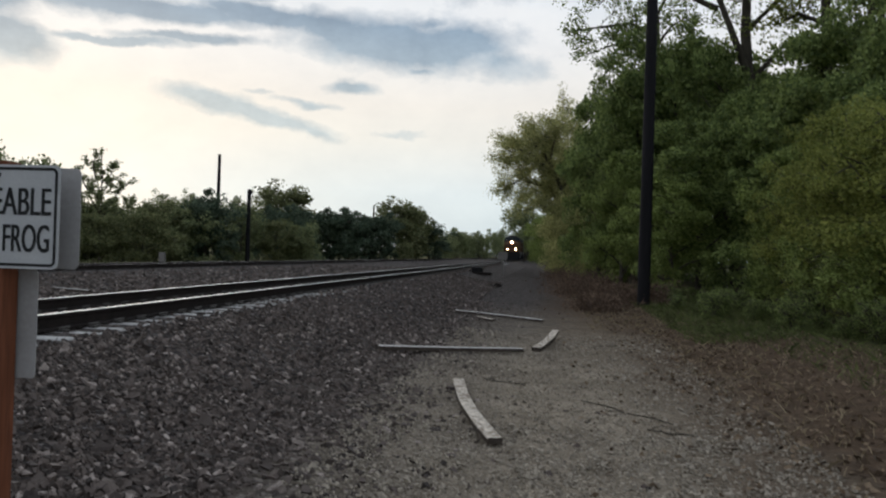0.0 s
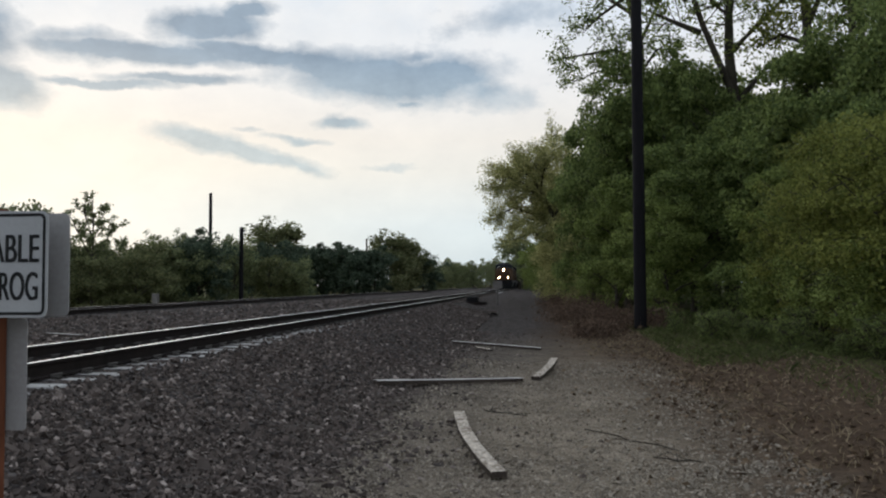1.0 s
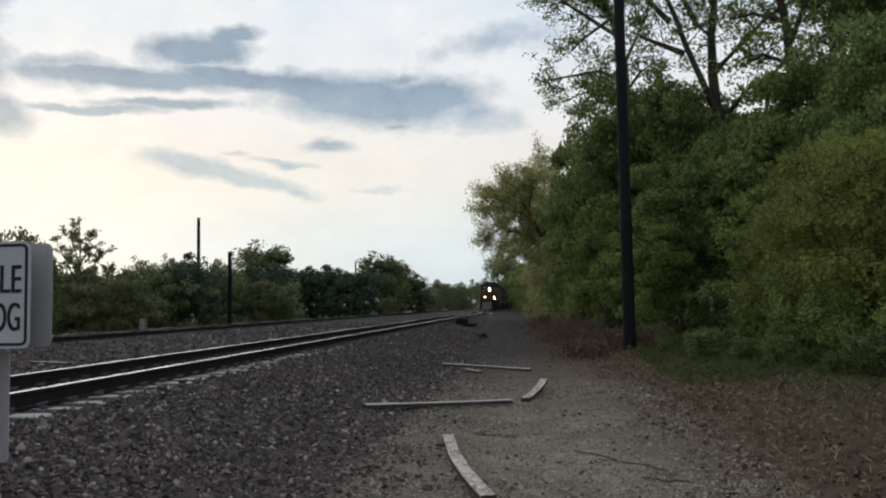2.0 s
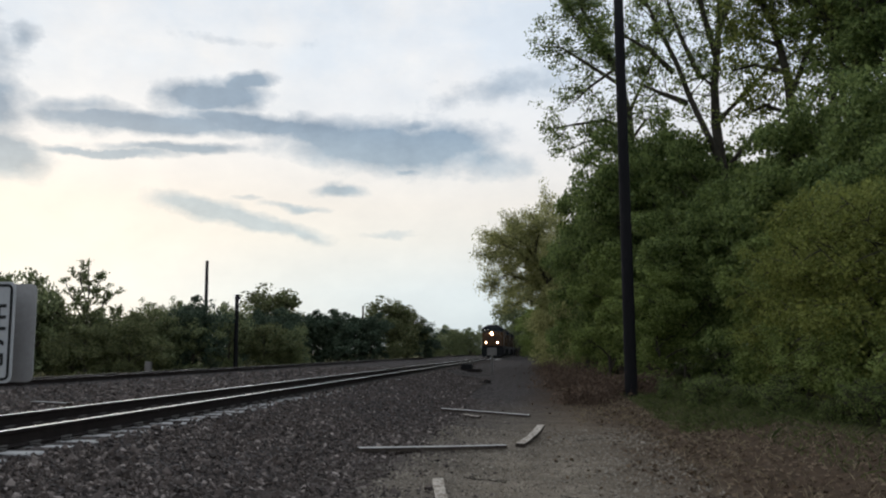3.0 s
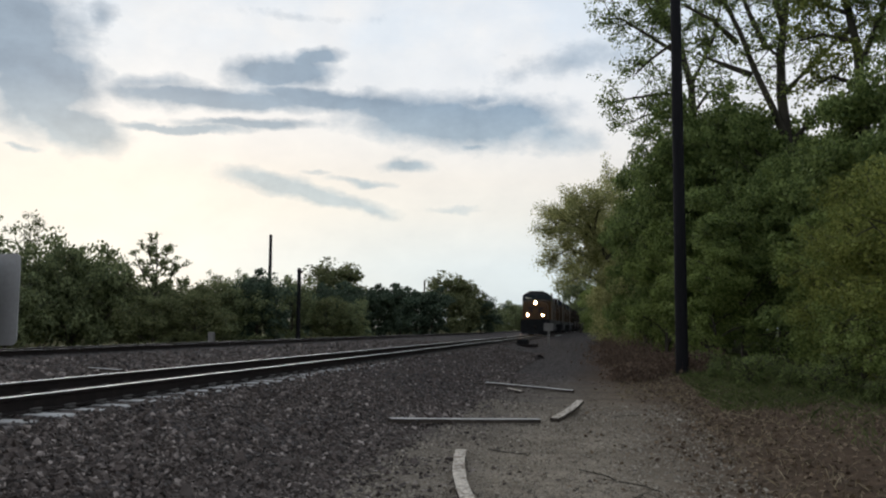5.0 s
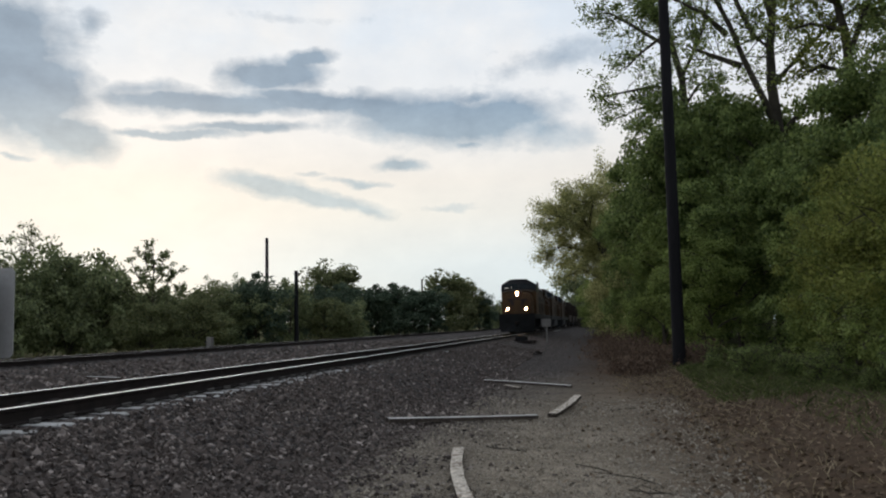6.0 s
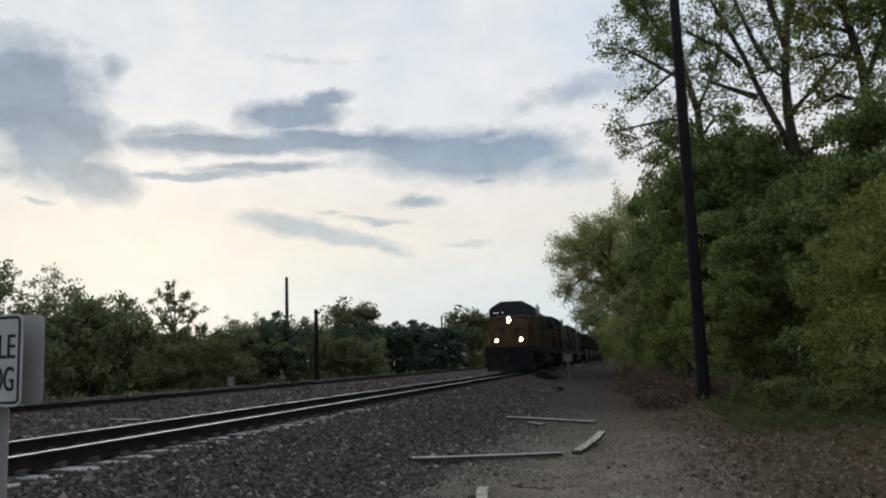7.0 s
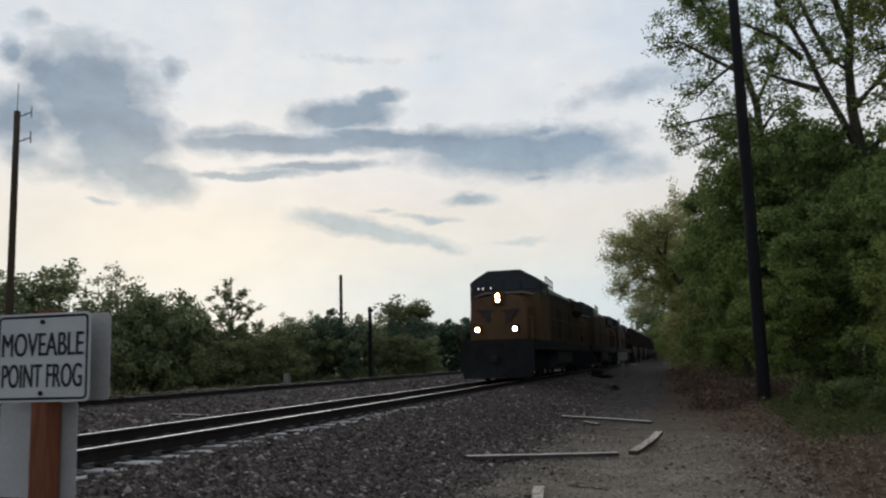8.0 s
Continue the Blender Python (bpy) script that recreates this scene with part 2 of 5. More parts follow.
M = dict(
    steel_top=surface("polished_rail_top", (0.66, 0.67, 0.69), (0.8, 0.81, 0.83), 3, 90, 0.28, 0.05, 1.0),
    steel_dull=surface("dull_rail_top", (0.2, 0.19, 0.18), (0.34, 0.33, 0.31), 3, 90, 0.4, 0.05, 0.9),
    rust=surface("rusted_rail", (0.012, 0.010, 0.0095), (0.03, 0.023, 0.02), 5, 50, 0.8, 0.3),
    concrete=surface("weathered_concrete", (0.29, 0.28, 0.265), (0.5, 0.49, 0.47), 4, 60, 0.85, 0.25, wear=((0.12, 0.11, 0.1), 0.6), objects=True),
    clip=surface("clip_steel", (0.05, 0.046, 0.042), (0.13, 0.12, 0.11), 9, 60, 0.6, 0.1, 0.3),
    stone=surface("ballast_stone", (0.022, 0.017, 0.0145), (0.62, 0.53, 0.47), 12, 70, 0.65, 0.4, islands=True, spread=(0.12, 0.93), mid=(0.75, (0.125, 0.098, 0.084)), spec=0.22),
    pebble=surface("path_gravel", (0.17, 0.145, 0.115), (0.44, 0.385, 0.31), 12, 70, 0.85, 0.3, islands=True, spread=(0.15, 0.95)),
    plank=surface("weathered_plank", (0.26, 0.215, 0.17), (0.74, 0.66, 0.56), 15, 60, 0.85, 0.5, wear=((0.12, 0.085, 0.06), 0.9), stretch=(1, 0.45, 1), spread=(0.38, 0.62)),
    # shade on the planks' sides and undersides is put into this dark colour
    plank_edge=surface("shaded_plank_edge", (0.03, 0.024, 0.02), (0.09, 0.072, 0.058), 6, 50, 0.9, 0.4),
    plank_grey=surface("grey_plank", (0.4, 0.38, 0.36), (0.7, 0.67, 0.63), 5, 40, 0.85, 0.4, stretch=(0.2, 1, 1)),
    post=surface("brown_post", (0.10, 0.035, 0.018), (0.21, 0.078, 0.04), 6, 50, 0.75, 0.5, wear=((0.05, 0.022, 0.014), 0.8), stretch=(1, 1, 0.12)),
    plate=surface("white_sign_face", (0.37, 0.37, 0.37), (0.47, 0.47, 0.47), 4, 60, 0.5, 0.03, wear=((0.45, 0.44, 0.42), 0.4)),
    ink=surface("black_sign_paint", (0.012, 0.012, 0.012), (0.03, 0.03, 0.03), 8, 60, 0.6, 0.05),
    alu=surface("bare_aluminium", (0.31, 0.30, 0.29), (0.42, 0.41, 0.40), 3, 40, 0.5, 0.05, 0.1),
    pole=surface("creosoted_pole", (0.007, 0.007, 0.008), (0.022, 0.02, 0.022), 4, 40, 0.85, 0.6, stretch=(1, 1, 0.08)),
    old_pole=surface("weathered_pole", (0.03, 0.022, 0.016), (0.085, 0.06, 0.042), 4, 40, 0.85, 0.5, stretch=(1, 1, 0.08)),
    bark=surface("bark", (0.035, 0.03, 0.024), (0.11, 0.095, 0.075), 4, 30, 0.9, 0.8, stretch=(1, 1, 0.3)),
    leaf_dark=surface("dark_green_leaves", (0.105, 0.145, 0.05), (0.27, 0.33, 0.11), 0.6, 6, 0.6, 0, through=0.4, islands=True),
    leaf_mid=surface("green_leaves", (0.125, 0.165, 0.048), (0.31, 0.37, 0.115), 0.6, 6, 0.6, 0, through=0.42, islands=True),
    leaf_gold=surface("yellowing_leaves", (0.125, 0.15, 0.038), (0.29, 0.31, 0.085), 0.6, 6, 0.6, 0, through=0.45, islands=True),
    leaf_olive=surface("olive_willow_leaves", (0.24, 0.245, 0.10), (0.54, 0.52, 0.23), 0.6, 6, 0.6, 0, through=0.5, islands=True),
    leaf_far=surface("hazy_green_leaves", (0.125, 0.15, 0.075), (0.28, 0.31, 0.15), 0.4, 4, 0.7, 0, through=0.35, islands=True),
    leaf_dim=surface("deep_green_far_leaves", (0.05, 0.075, 0.05), (0.12, 0.155, 0.10), 0.4, 4, 0.7, 0, through=0.25, islands=True),
    leaf_haze=surface("olive_hazy_leaves", (0.095, 0.11, 0.05), (0.225, 0.235, 0.11), 0.4, 4, 0.7, 0, through=0.35, islands=True),
    brush=surface("dead_brush", (0.075, 0.05, 0.038), (0.18, 0.125, 0.088), 2, 20, 0.8, 0, through=0.2, islands=True),
    grass=surface("verge_grass", (0.05, 0.068, 0.022), (0.15, 0.175, 0.062), 1, 10, 0.7, 0, through=0.3, islands=True),
    straw=surface("dry_grass", (0.15, 0.118, 0.075), (0.38, 0.31, 0.2), 1, 10, 0.8, 0, through=0.2, islands=True),
    field=surface("field_grass_blades", (0.06, 0.075, 0.025), (0.18, 0.17, 0.07), 1, 10, 0.8, 0, through=0.2, islands=True),
    clod=surface("dark_soil_bits", (0.05, 0.04, 0.03), (0.13, 0.105, 0.08), 4, 30, 0.9, 0.2, islands=True),
    litter=surface("fallen_leaves", (0.075, 0.052, 0.036), (0.21, 0.152, 0.10), 2, 20, 0.8, 0, islands=True),
    # yellow paint with the shade of a backlit front put into its colour
    yellow=surface("backlit_yellow_paint", (0.066, 0.038, 0.02), (0.112, 0.062, 0.03), 1.2, 30, 0.6, 0.05, wear=((0.05, 0.03, 0.018), 0.8)),
    # the same yellow, shade painted in deeper for hood sides and following engines
    yellow_shade=surface("shaded_yellow_paint", (0.026, 0.017, 0.011), (0.055, 0.032, 0.016), 0.9, 25, 0.65, 0.08, wear=((0.04, 0.028, 0.018), 0.8)),
    grey=surface("grey_roof_paint", (0.02, 0.021, 0.024), (0.045, 0.045, 0.05), 1.5, 30, 0.6, 0.1),
    black=surface("grimy_black_steel", (0.006, 0.006, 0.007), (0.017, 0.017, 0.017), 2, 30, 0.7, 0.2),
    navy=surface("dark_blue_emblem", (0.03, 0.022, 0.022), (0.048, 0.034, 0.03), 3, 30, 0.5, 0.0),
    wagon=surface("rusty_brown_wagon", (0.022, 0.017, 0.015), (0.048, 0.035, 0.028), 1.5, 20, 0.75, 0.2, wear=((0.03, 0.02, 0.016), 0.7)),
    box=surface("pale_equipment_paint", (0.22, 0.23, 0.23), (0.32, 0.33, 0.33), 3, 30, 0.6, 0.05),
    dull=surface("dull_grey_plate", (0.13, 0.12, 0.11), (0.22, 0.205, 0.19), 3, 30, 0.7, 0.05),
    lamp=glow("lit_headlamp", (1.0, 0.54, 0.24), 230.0),
    cablight=glow("cab_lamp", (1.0, 0.92, 0.8), 1.2),
)
glass = bpy.data.materials.new("cab_glass")
glass.use_nodes = True
glass.node_tree.nodes["Principled BSDF"].inputs["Base Color"].default_value = (0.02, 0.025, 0.03, 1)
glass.node_tree.nodes["Principled BSDF"].inputs["Roughness"].default_value = 0.2
glass.node_tree.nodes["Principled BSDF"].inputs["Specular IOR Level"].default_value = 0.15
M["glass"] = glass


def ground_material():
    m = bpy.data.materials.new("ballast_path_and_verge")
    m.use_nodes = True
    tree = m.node_tree
    bs = tree.nodes["Principled BSDF"]
    pos = node(tree, "ShaderNodeNewGeometry").outputs["Position"]
    sep = node(tree, "ShaderNodeSeparateXYZ")
    tree.links.new(pos, sep.inputs[0])

    def nz(scale, detail=4.0, rough=0.6):
        n = node(tree, "ShaderNodeTexNoise", Scale=scale, Detail=detail, Roughness=rough)
        tree.links.new(pos, n.inputs["Vector"])
        return n.outputs[0]

    wob = calc(tree, "MULTIPLY", calc(tree, "SUBTRACT", nz(0.7, 5), 0.5), 2.4)
    wide = calc(tree, "MULTIPLY", calc(tree, "SUBTRACT", nz(0.25, 5), 0.5), 5.0)
    x = calc(tree, "ADD", sep.outputs[0], wob)
    vor = node(tree, "ShaderNodeTexVoronoi", Scale=17.0)
    tree.links.new(pos, vor.inputs["Vector"])
    grit = node(tree, "ShaderNodeTexVoronoi", Scale=55.0)
    tree.links.new(pos, grit.inputs["Vector"])
    sepc = node(tree, "ShaderNodeSeparateColor")
    tree.links.new(vor.outputs["Color"], sepc.inputs[0])
    ballast = ramp(tree, sepc.outputs[0], [(0.0, (0.02, 0.017, 0.016)), (0.7, (0.078, 0.068, 0.064)), (1.0, (0.17, 0.152, 0.143))])
    sepg = node(tree, "ShaderNodeSeparateColor")
    tree.links.new(grit.outputs["Color"], sepg.inputs[0])
    mixn = calc(tree, "ADD", calc(tree, "MULTIPLY", nz(1.3, 6, 0.65), 0.65), calc(tree, "MULTIPLY", sepg.outputs[0], 0.35))
    path = ramp(tree, mixn, [(0.28, (0.11, 0.09, 0.068)), (0.5, (0.24, 0.20, 0.152)), (0.75, (0.40, 0.34, 0.265))])
    dirt = ramp(tree, nz(5.0, 8, 0.7), [(0.3, (0.05, 0.036, 0.026)), (0.6, (0.105, 0.072, 0.049)), (0.8, (0.19, 0.138, 0.092))])
    sod = ramp(tree, nz(3.0, 8, 0.7), [(0.3, (0.036, 0.04, 0.019)), (0.7, (0.10, 0.10, 0.045))])
    path = blend(tree, ramp(tree, nz(0.85, 7, 0.68), [(0.5, (0, 0, 0)), (0.64, (0.45, 0.45, 0.45))]), path, (0.115, 0.092, 0.07))
    col = blend(tree, ramp(tree, calc(tree, "MULTIPLY_ADD", x, 0.1, 0.5), [(0.20, (0, 0, 0)), (0.33, (0.45, 0.45, 0.45)), (0.47, (1, 1, 1))]), ballast, path)
    far = ramp(tree, calc(tree, "MULTIPLY", sep.outputs[1], 0.01), [(0.12, (0, 0, 0)), (0.30, (1, 1, 1))])
    col = blend(tree, far, col, blend(tree, ramp(tree, calc(tree, "MULTIPLY_ADD", x, 0.1, 0.5), [(0.46, (0, 0, 0)), (0.62, (1, 1, 1))]), ballast, dirt))
    col = blend(tree, ramp(tree, calc(tree, "MULTIPLY_ADD", x, 0.1, 0.5), [(0.61, (0, 0, 0)), (0.71, (0.65, 0.65, 0.65)), (0.80, (1, 1, 1))]), col, dirt)
    nearer = calc(tree, "MAXIMUM", calc(tree, "MINIMUM", calc(tree, "MULTIPLY_ADD", sep.outputs[1], 0.25, -6.0), 0.0), -3.0)
    col = blend(tree, ramp(tree, calc(tree, "MULTIPLY_ADD", calc(tree, "ADD", x, nearer), 0.05, 0.5), [(0.67, (0, 0, 0)), (0.76, (1, 1, 1))]), col, sod)
    left = calc(tree, "MULTIPLY_ADD", calc(tree, "ADD", sep.outputs[0], wide), -0.02, 0.0)
    col = blend(tree, ramp(tree, left, [(0.385, (0, 0, 0)), (0.42, (1, 1, 1))]), col, blend(tree, ramp(tree, nz(0.4, 6), [(0.4, (0, 0, 0)), (0.6, (1, 1, 1))]), sod, (0.15, 0.13, 0.06)))
    tree.links.new(col, bs.inputs["Base Color"])
    bs.inputs["Roughness"].default_value = 0.9
    bs.inputs["Specular IOR Level"].default_value = 0.03
    hgt = calc(tree, "ADD", calc(tree, "MULTIPLY", vor.outputs["Distance"], -0.7), calc(tree, "MULTIPLY", nz(30.0, 4), 0.5))
    bp = node(tree, "ShaderNodeBump", Strength=0.7, Distance=0.05)
    tree.links.new(hgt, bp.inputs["Height"])
    tree.links.new(bp.outputs[0], bs.inputs["Normal"])
    return m


M["ground"] = ground_material()


# ---- building helpers ----
def mesh_ob(name, verts, faces, material, parent=None, label="", smooth=False):
    me = bpy.data.meshes.new(name)
    me.from_pydata(verts if isinstance(verts, list) else verts.tolist(), [], faces if isinstance(faces, list) else faces.tolist())
    me.materials.append(material)
    if smooth:
        me.polygons.foreach_set("use_smooth", [True] * len(me.polygons))
    ob = new(name, me)
    ob.parent = parent
    if label:
        ob["label"] = label
    return ob


def part(name, bm, material, parent=None, label="", smooth=False):
    me = bpy.data.meshes.new(name)
    bmesh.ops.recalc_face_normals(bm, faces=bm.faces)
    bm.to_mesh(me)
    bm.free()
    me.materials.append(material)
    if smooth:
        me.polygons.foreach_set("use_smooth", [True] * len(me.polygons))
    ob = new(name, me)
    ob.parent = parent
    if label:
        ob["label"] = label
    return ob


def box(bm, x0, x1, y0, y1, z0, z1, bevel=0.0, m=None):
    made = bmesh.ops.create_cube(bm, size=1.0)["verts"]
    for v in made:
        v.co = Vector(((x0 + x1) / 2 + v.co.x * (x1 - x0), (y0 + y1) / 2 + v.co.y * (y1 - y0), (z0 + z1) / 2 + v.co.z * (z1 - z0)))
        if m:
            v.co = m @ v.co
    if bevel:
        bmesh.ops.bevel(bm, geom=list({e for v in made for e in v.link_edges}), offset=bevel, segments=2, affect="EDGES", profile=0.5)
    return bm


def boxed(name, dims, material, parent=None, bevel=0.0, label="", m=None):
    return part(name, box(bmesh.new(), *dims, bevel=bevel, m=m), material, parent, label)


def prism(bm, outline, y0, y1):
    """An outline in x, z drawn out along y."""
    a = [bm.verts.new((x, y0, z)) for x, z in outline]
    b = [bm.verts.new((x, y1, z)) for x, z in outline]
    bm.faces.new(a)
    bm.faces.new(b[::-1])
    for i in range(len(a)):
        j = (i + 1) % len(a)
        bm.faces.new((a[j], a[i], b[i], b[j]))
    return bm


def side_prism(bm, outline, x0, x1):
    """An outline in y, z drawn out along x."""
    a = [bm.verts.new((x0, y, z)) for y, z in outline]
    b = [bm.verts.new((x1, y, z)) for y, z in outline]
    bm.faces.new(a)
    bm.faces.new(b[::-1])
    for i in range(len(a)):
        j = (i + 1) % len(a)
        bm.faces.new((a[j], a[i], b[i], b[j]))
    return bm


def rod(bm, a, b, r, n=8, r2=None):
    a, b = Vector(a), Vector(b)
    d = b - a
    m = Matrix.Translation((a + b) / 2) @ d.to_track_quat("Z", "Y").to_matrix().to_4x4()
    bmesh.ops.create_cone(bm, cap_ends=True, segments=n, radius1=r, radius2=r if r2 is None else r2, depth=d.length, matrix=m)
    return bm


def tube(path, radii, n=7):
    """Vertices and faces of a tapered tube along points."""
    verts, faces = [], []
    for i, p in enumerate(path):
        d = (path[min(i + 1, len(path) - 1)] - path[max(i - 1, 0)]).normalized()
        u = d.orthogonal().normalized()
        w = d.cross(u)
        for k in range(n):
            a = 2 * math.pi * k / n
            verts.append(tuple(p + (u * math.cos(a) + w * math.sin(a)) * radii[i]))
    for i in range(len(path) - 1):
        for k in range(n):
            faces.append((i * n + k, i * n + (k + 1) % n, (i + 1) * n + (k + 1) % n, (i + 1) * n + k))
    faces.append(tuple((len(path) - 1) * n + k for k in range(n)))
    return verts, faces


def thing(name, x, y, z, label, category, group="", rz=0.0):
    ob = tagged(new(name), label, category, group)
    ob.matrix_world = pose(x, y, z, 0, 0, rz)
    return ob


# ---- ground ----
RAIL_X = -5.44          # nearer rail of the near track
TRACK_X = (RAIL_X - 0.7525, -17.05)
GX = [-400, -32, -22, -19.6, -18.9, -15.3, -14.2, -11.5, -8.6, -7.45, -4.95, -3.9, -3.0, -2.2, -0.8, 0.6, 2.2, 3.4, 5.5, 12, 400]
GZ = [-1.2, -1.1, -1.0, -0.85, -0.21, -0.21, -0.25, -0.29, -0.25, -0.208, -0.208, -0.50, -0.79, -0.93, -1.0, -1.02, -1.0, -0.88, -0.72, -0.6, -0.4]


def ground_z(x, y):
    z = np.interp(x, GX, GZ)
    lift = np.clip((np.asarray(y) - 22) / 40, 0, 1) * np.clip((np.asarray(x) + 4.0) / 1.5, 0, 1) * 0.42
    bumps = 0.03 * np.sin(1.3 * x + 0.7 * y) * np.sin(0.9 * y - 0.5 * x) * np.clip((np.asarray(x) + 3.2) / 1.0, 0, 1)
    return z + lift + bumps


def build_ground():
    xs = np.unique(np.r_[np.array(GX), np.linspace(-24, 12, 145), np.linspace(-400, 400, 61)])
    ys = np.unique(np.r_[np.linspace(-60, 2, 12), np.linspace(2, 40, 120), np.linspace(40, 140, 90), np.geomspace(140, 3000, 16)])
    xs = np.unique(np.r_[xs, -3000, 3000])
    X, Y = np.meshgrid(xs, ys)
    Z = ground_z(X, Y)
    near = (np.abs(X + 6) < 14) & (Y < 60)
    Z = Z + near * np.random.RandomState(3).normal(0, 0.008, X.shape)
    n = len(xs)
    idx = (np.arange(len(ys) - 1)[:, None] * n + np.arange(n - 1)[None]).ravel()
    faces = np.stack([idx, idx + 1, idx + n + 1, idx + n], -1)
    ob = mesh_ob("ground", np.stack([X, Y, Z], -1).reshape(-1, 3), faces, M["ground"], smooth=True)
    tagged(ob, "ballast bed, gravel path and grassy verge beside the track", "ground", kind="structure")


build_ground()


def scatter_stones(name, spots, size, material, label, category, seed, flat=0.7):
    """Many rough stones in one mesh: squashed, jittered boxes with cut corners."""
    rs = np.random.RandomState(seed)
    n = len(spots)
    base = np.array([(-1, -1, -1), (1, -1, -1), (1, 1, -1), (-1, 1, -1), (-0.7, -0.7, 1), (0.7, -0.7, 1), (0.7, 0.7, 1), (-0.7, 0.7, 1)], float)
    v = base[None] + rs.normal(0, 0.34, (n, 8, 3))
    s = size * np.exp(rs.normal(0, 0.32, n))[:, None] * np.stack([np.ones(n), rs.uniform(0.6, 1.0, n), flat * rs.uniform(0.6, 1.0, n)], -1)
    v *= s[:, None] * 0.5
    q = rs.normal(0, 1, (n, 4)) * [1, 0.5, 0.5, 1]
    q /= np.linalg.norm(q, axis=1, keepdims=True)
    w, x, y, z = q.T
    R = np.stack([1 - 2 * (y * y + z * z), 2 * (x * y - z * w), 2 * (x * z + y * w), 2 * (x * y + z * w), 1 - 2 * (x * x + z * z), 2 * (y * z - x * w),
                  2 * (x * z - y * w), 2 * (y * z + x * w), 1 - 2 * (x * x + y * y)], -1).reshape(n, 3, 3)
    v = np.einsum("nij,nkj->nki", R, v) + spots[:, None]
    f = np.array([(0, 3, 2, 1), (4, 5, 6, 7), (0, 1, 5, 4), (1, 2, 6, 5), (2, 3, 7, 6), (3, 0, 4, 7)])
    faces = (np.arange(n)[:, None, None] * 8 + f[None]).reshape(-1, 4)
    ob = mesh_ob(name, v.reshape(-1, 3), faces, material)
    return tagged(ob, label, category, kind="stuff")


def tail_spots(x0, fall, y0, y1, n, seed):
    """Stones strayed from the ballast's foot on to the path, fewer the farther."""
    rs = np.random.RandomState(seed)
    x, y = x0 + rs.exponential(fall, n), rs.uniform(y0, y1, n)
    return np.stack([x, y, ground_z(x, y) + rs.uniform(-0.012, 0.008, n)], -1)


def between_ties(spots):
    """Those spots that lie in the cribs between the near track's ties."""
    off = (spots[:, 1] - 8.2) % 0.61
    return spots[(off > 0.19) & (off < 0.42)]


def spread_spots(x0, x1, y0, y1, n, seed, lift=0.0, power=1.0):
    rs = np.random.RandomState(seed)
    x = rs.uniform(x0, x1, n)
    y = y0 + (y1 - y0) * rs.uniform(0, 1, n) ** power
    return np.stack([x, y, ground_z(x, y) + lift + rs.uniform(-0.015, 0.012, n)], -1)


# ---- tracks ----
def rail_outline(w=0.037):
    return [(-0.07, -0.185), (0.07, -0.185), (0.07, -0.172), (0.012, -0.155), (0.009, -0.045), (w, -0.034), (w, -0.006), (w - 0.006, 0.0),
            (-w + 0.006, 0.0), (-w, -0.006), (-w, -0.034), (-0.009, -0.045), (-0.012, -0.155), (-0.07, -0.172)]


def make_rail(parent, x, y0, y1, top_material):
    bm = bmesh.new()
    prism(bm, rail_outline(), y0, y1)
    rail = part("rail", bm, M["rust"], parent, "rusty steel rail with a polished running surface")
    rail.location = (x, 0, 0)
    top = part("running_surface", prism(bmesh.new(), [(-0.03, -0.002), (-0.027, 0.001), (-0.022, 0.003), (0.022, 0.003), (0.027, 0.001), (0.03, -0.002)], y0, y1), top_material, rail, "worn steel running strip")
    return rail


def make_track(name, centre, label, y0, y1, ties, sunk=0.0):
    track = tagged(new(name), label, "railway track", kind="structure")
    track.location = (centre, 0, 0)
    make_rail(track, -0.7525, y0, y1, M["steel_dull"] if sunk else M["steel_top"])
    make_rail(track, 0.7525, y0, y1, M["steel_dull"] if sunk else M["steel_top"])
    bm = bmesh.new()
    box(bm, -1.29, 1.29, -0.125, 0.125, -0.40, -0.197, 0.02)
    tie = part("tie", bm, M["concrete"], track)
    cb = bmesh.new()
    for sx in (-1, 1):
        for off in (-0.12, 0.12):
            x = sx * 0.7525 + off
            box(cb, x - 0.045, x + 0.045, -0.05, 0.05, -0.197, -0.165, 0.01)
            rod(cb, (x - 0.04, -0.05, -0.155), (x + 0.04, 0.05, -0.14), 0.014, 6)
    clip = part("rail_clip", cb, M["clip"], tie)
    first, count = ties
    for k in range(count):
        if k == 0:
            tie.location = (0, first, -sunk)
            continue
        for src in (tie, clip):
            o = src.copy()
            scene.collection.objects.link(o)
            if src is tie:
                o.location = (random.uniform(-0.015, 0.015), first + 0.61 * k + random.uniform(-0.012, 0.012), random.uniform(-0.006, 0.004) - sunk)
                made = o
            else:
                o.parent = made


make_track("track_1", TRACK_X[0], "near main track, polished rails on pale concrete ties", -40, 420, (8.2 - 0.61 * 10, 190))
make_track("track_2", TRACK_X[1], "farther track with dull rails on half-buried ties", -40, 420, (12.1, 110), 0.03)

# ballast
scatter_stones("ballast_stones", np.concatenate([
    spread_spots(-4.84, -2.2, 3.2, 9.0, 16000, 11), spread_spots(-4.84, -2.3, 9.0, 18.0, 11000, 12), spread_spots(-4.84, -2.3, 18, 46, 12000, 13),
    between_ties(spread_spots(-7.4, -4.84, 3, 26, 7000, 14, -0.012)), tail_spots(-2.4, 0.5, 3.2, 11, 3000, 16), tail_spots(-2.4, 0.4, 11, 30, 2600, 19),
    spread_spots(-5.2, -4.82, 19, 100, 4200, 20, 0.02), spread_spots(-5.02, -4.80, 3, 19, 380, 25, 0.012)]),
    0.044, M["stone"], "dark crushed-stone ballast with paler broken faces", "ballast", 21)
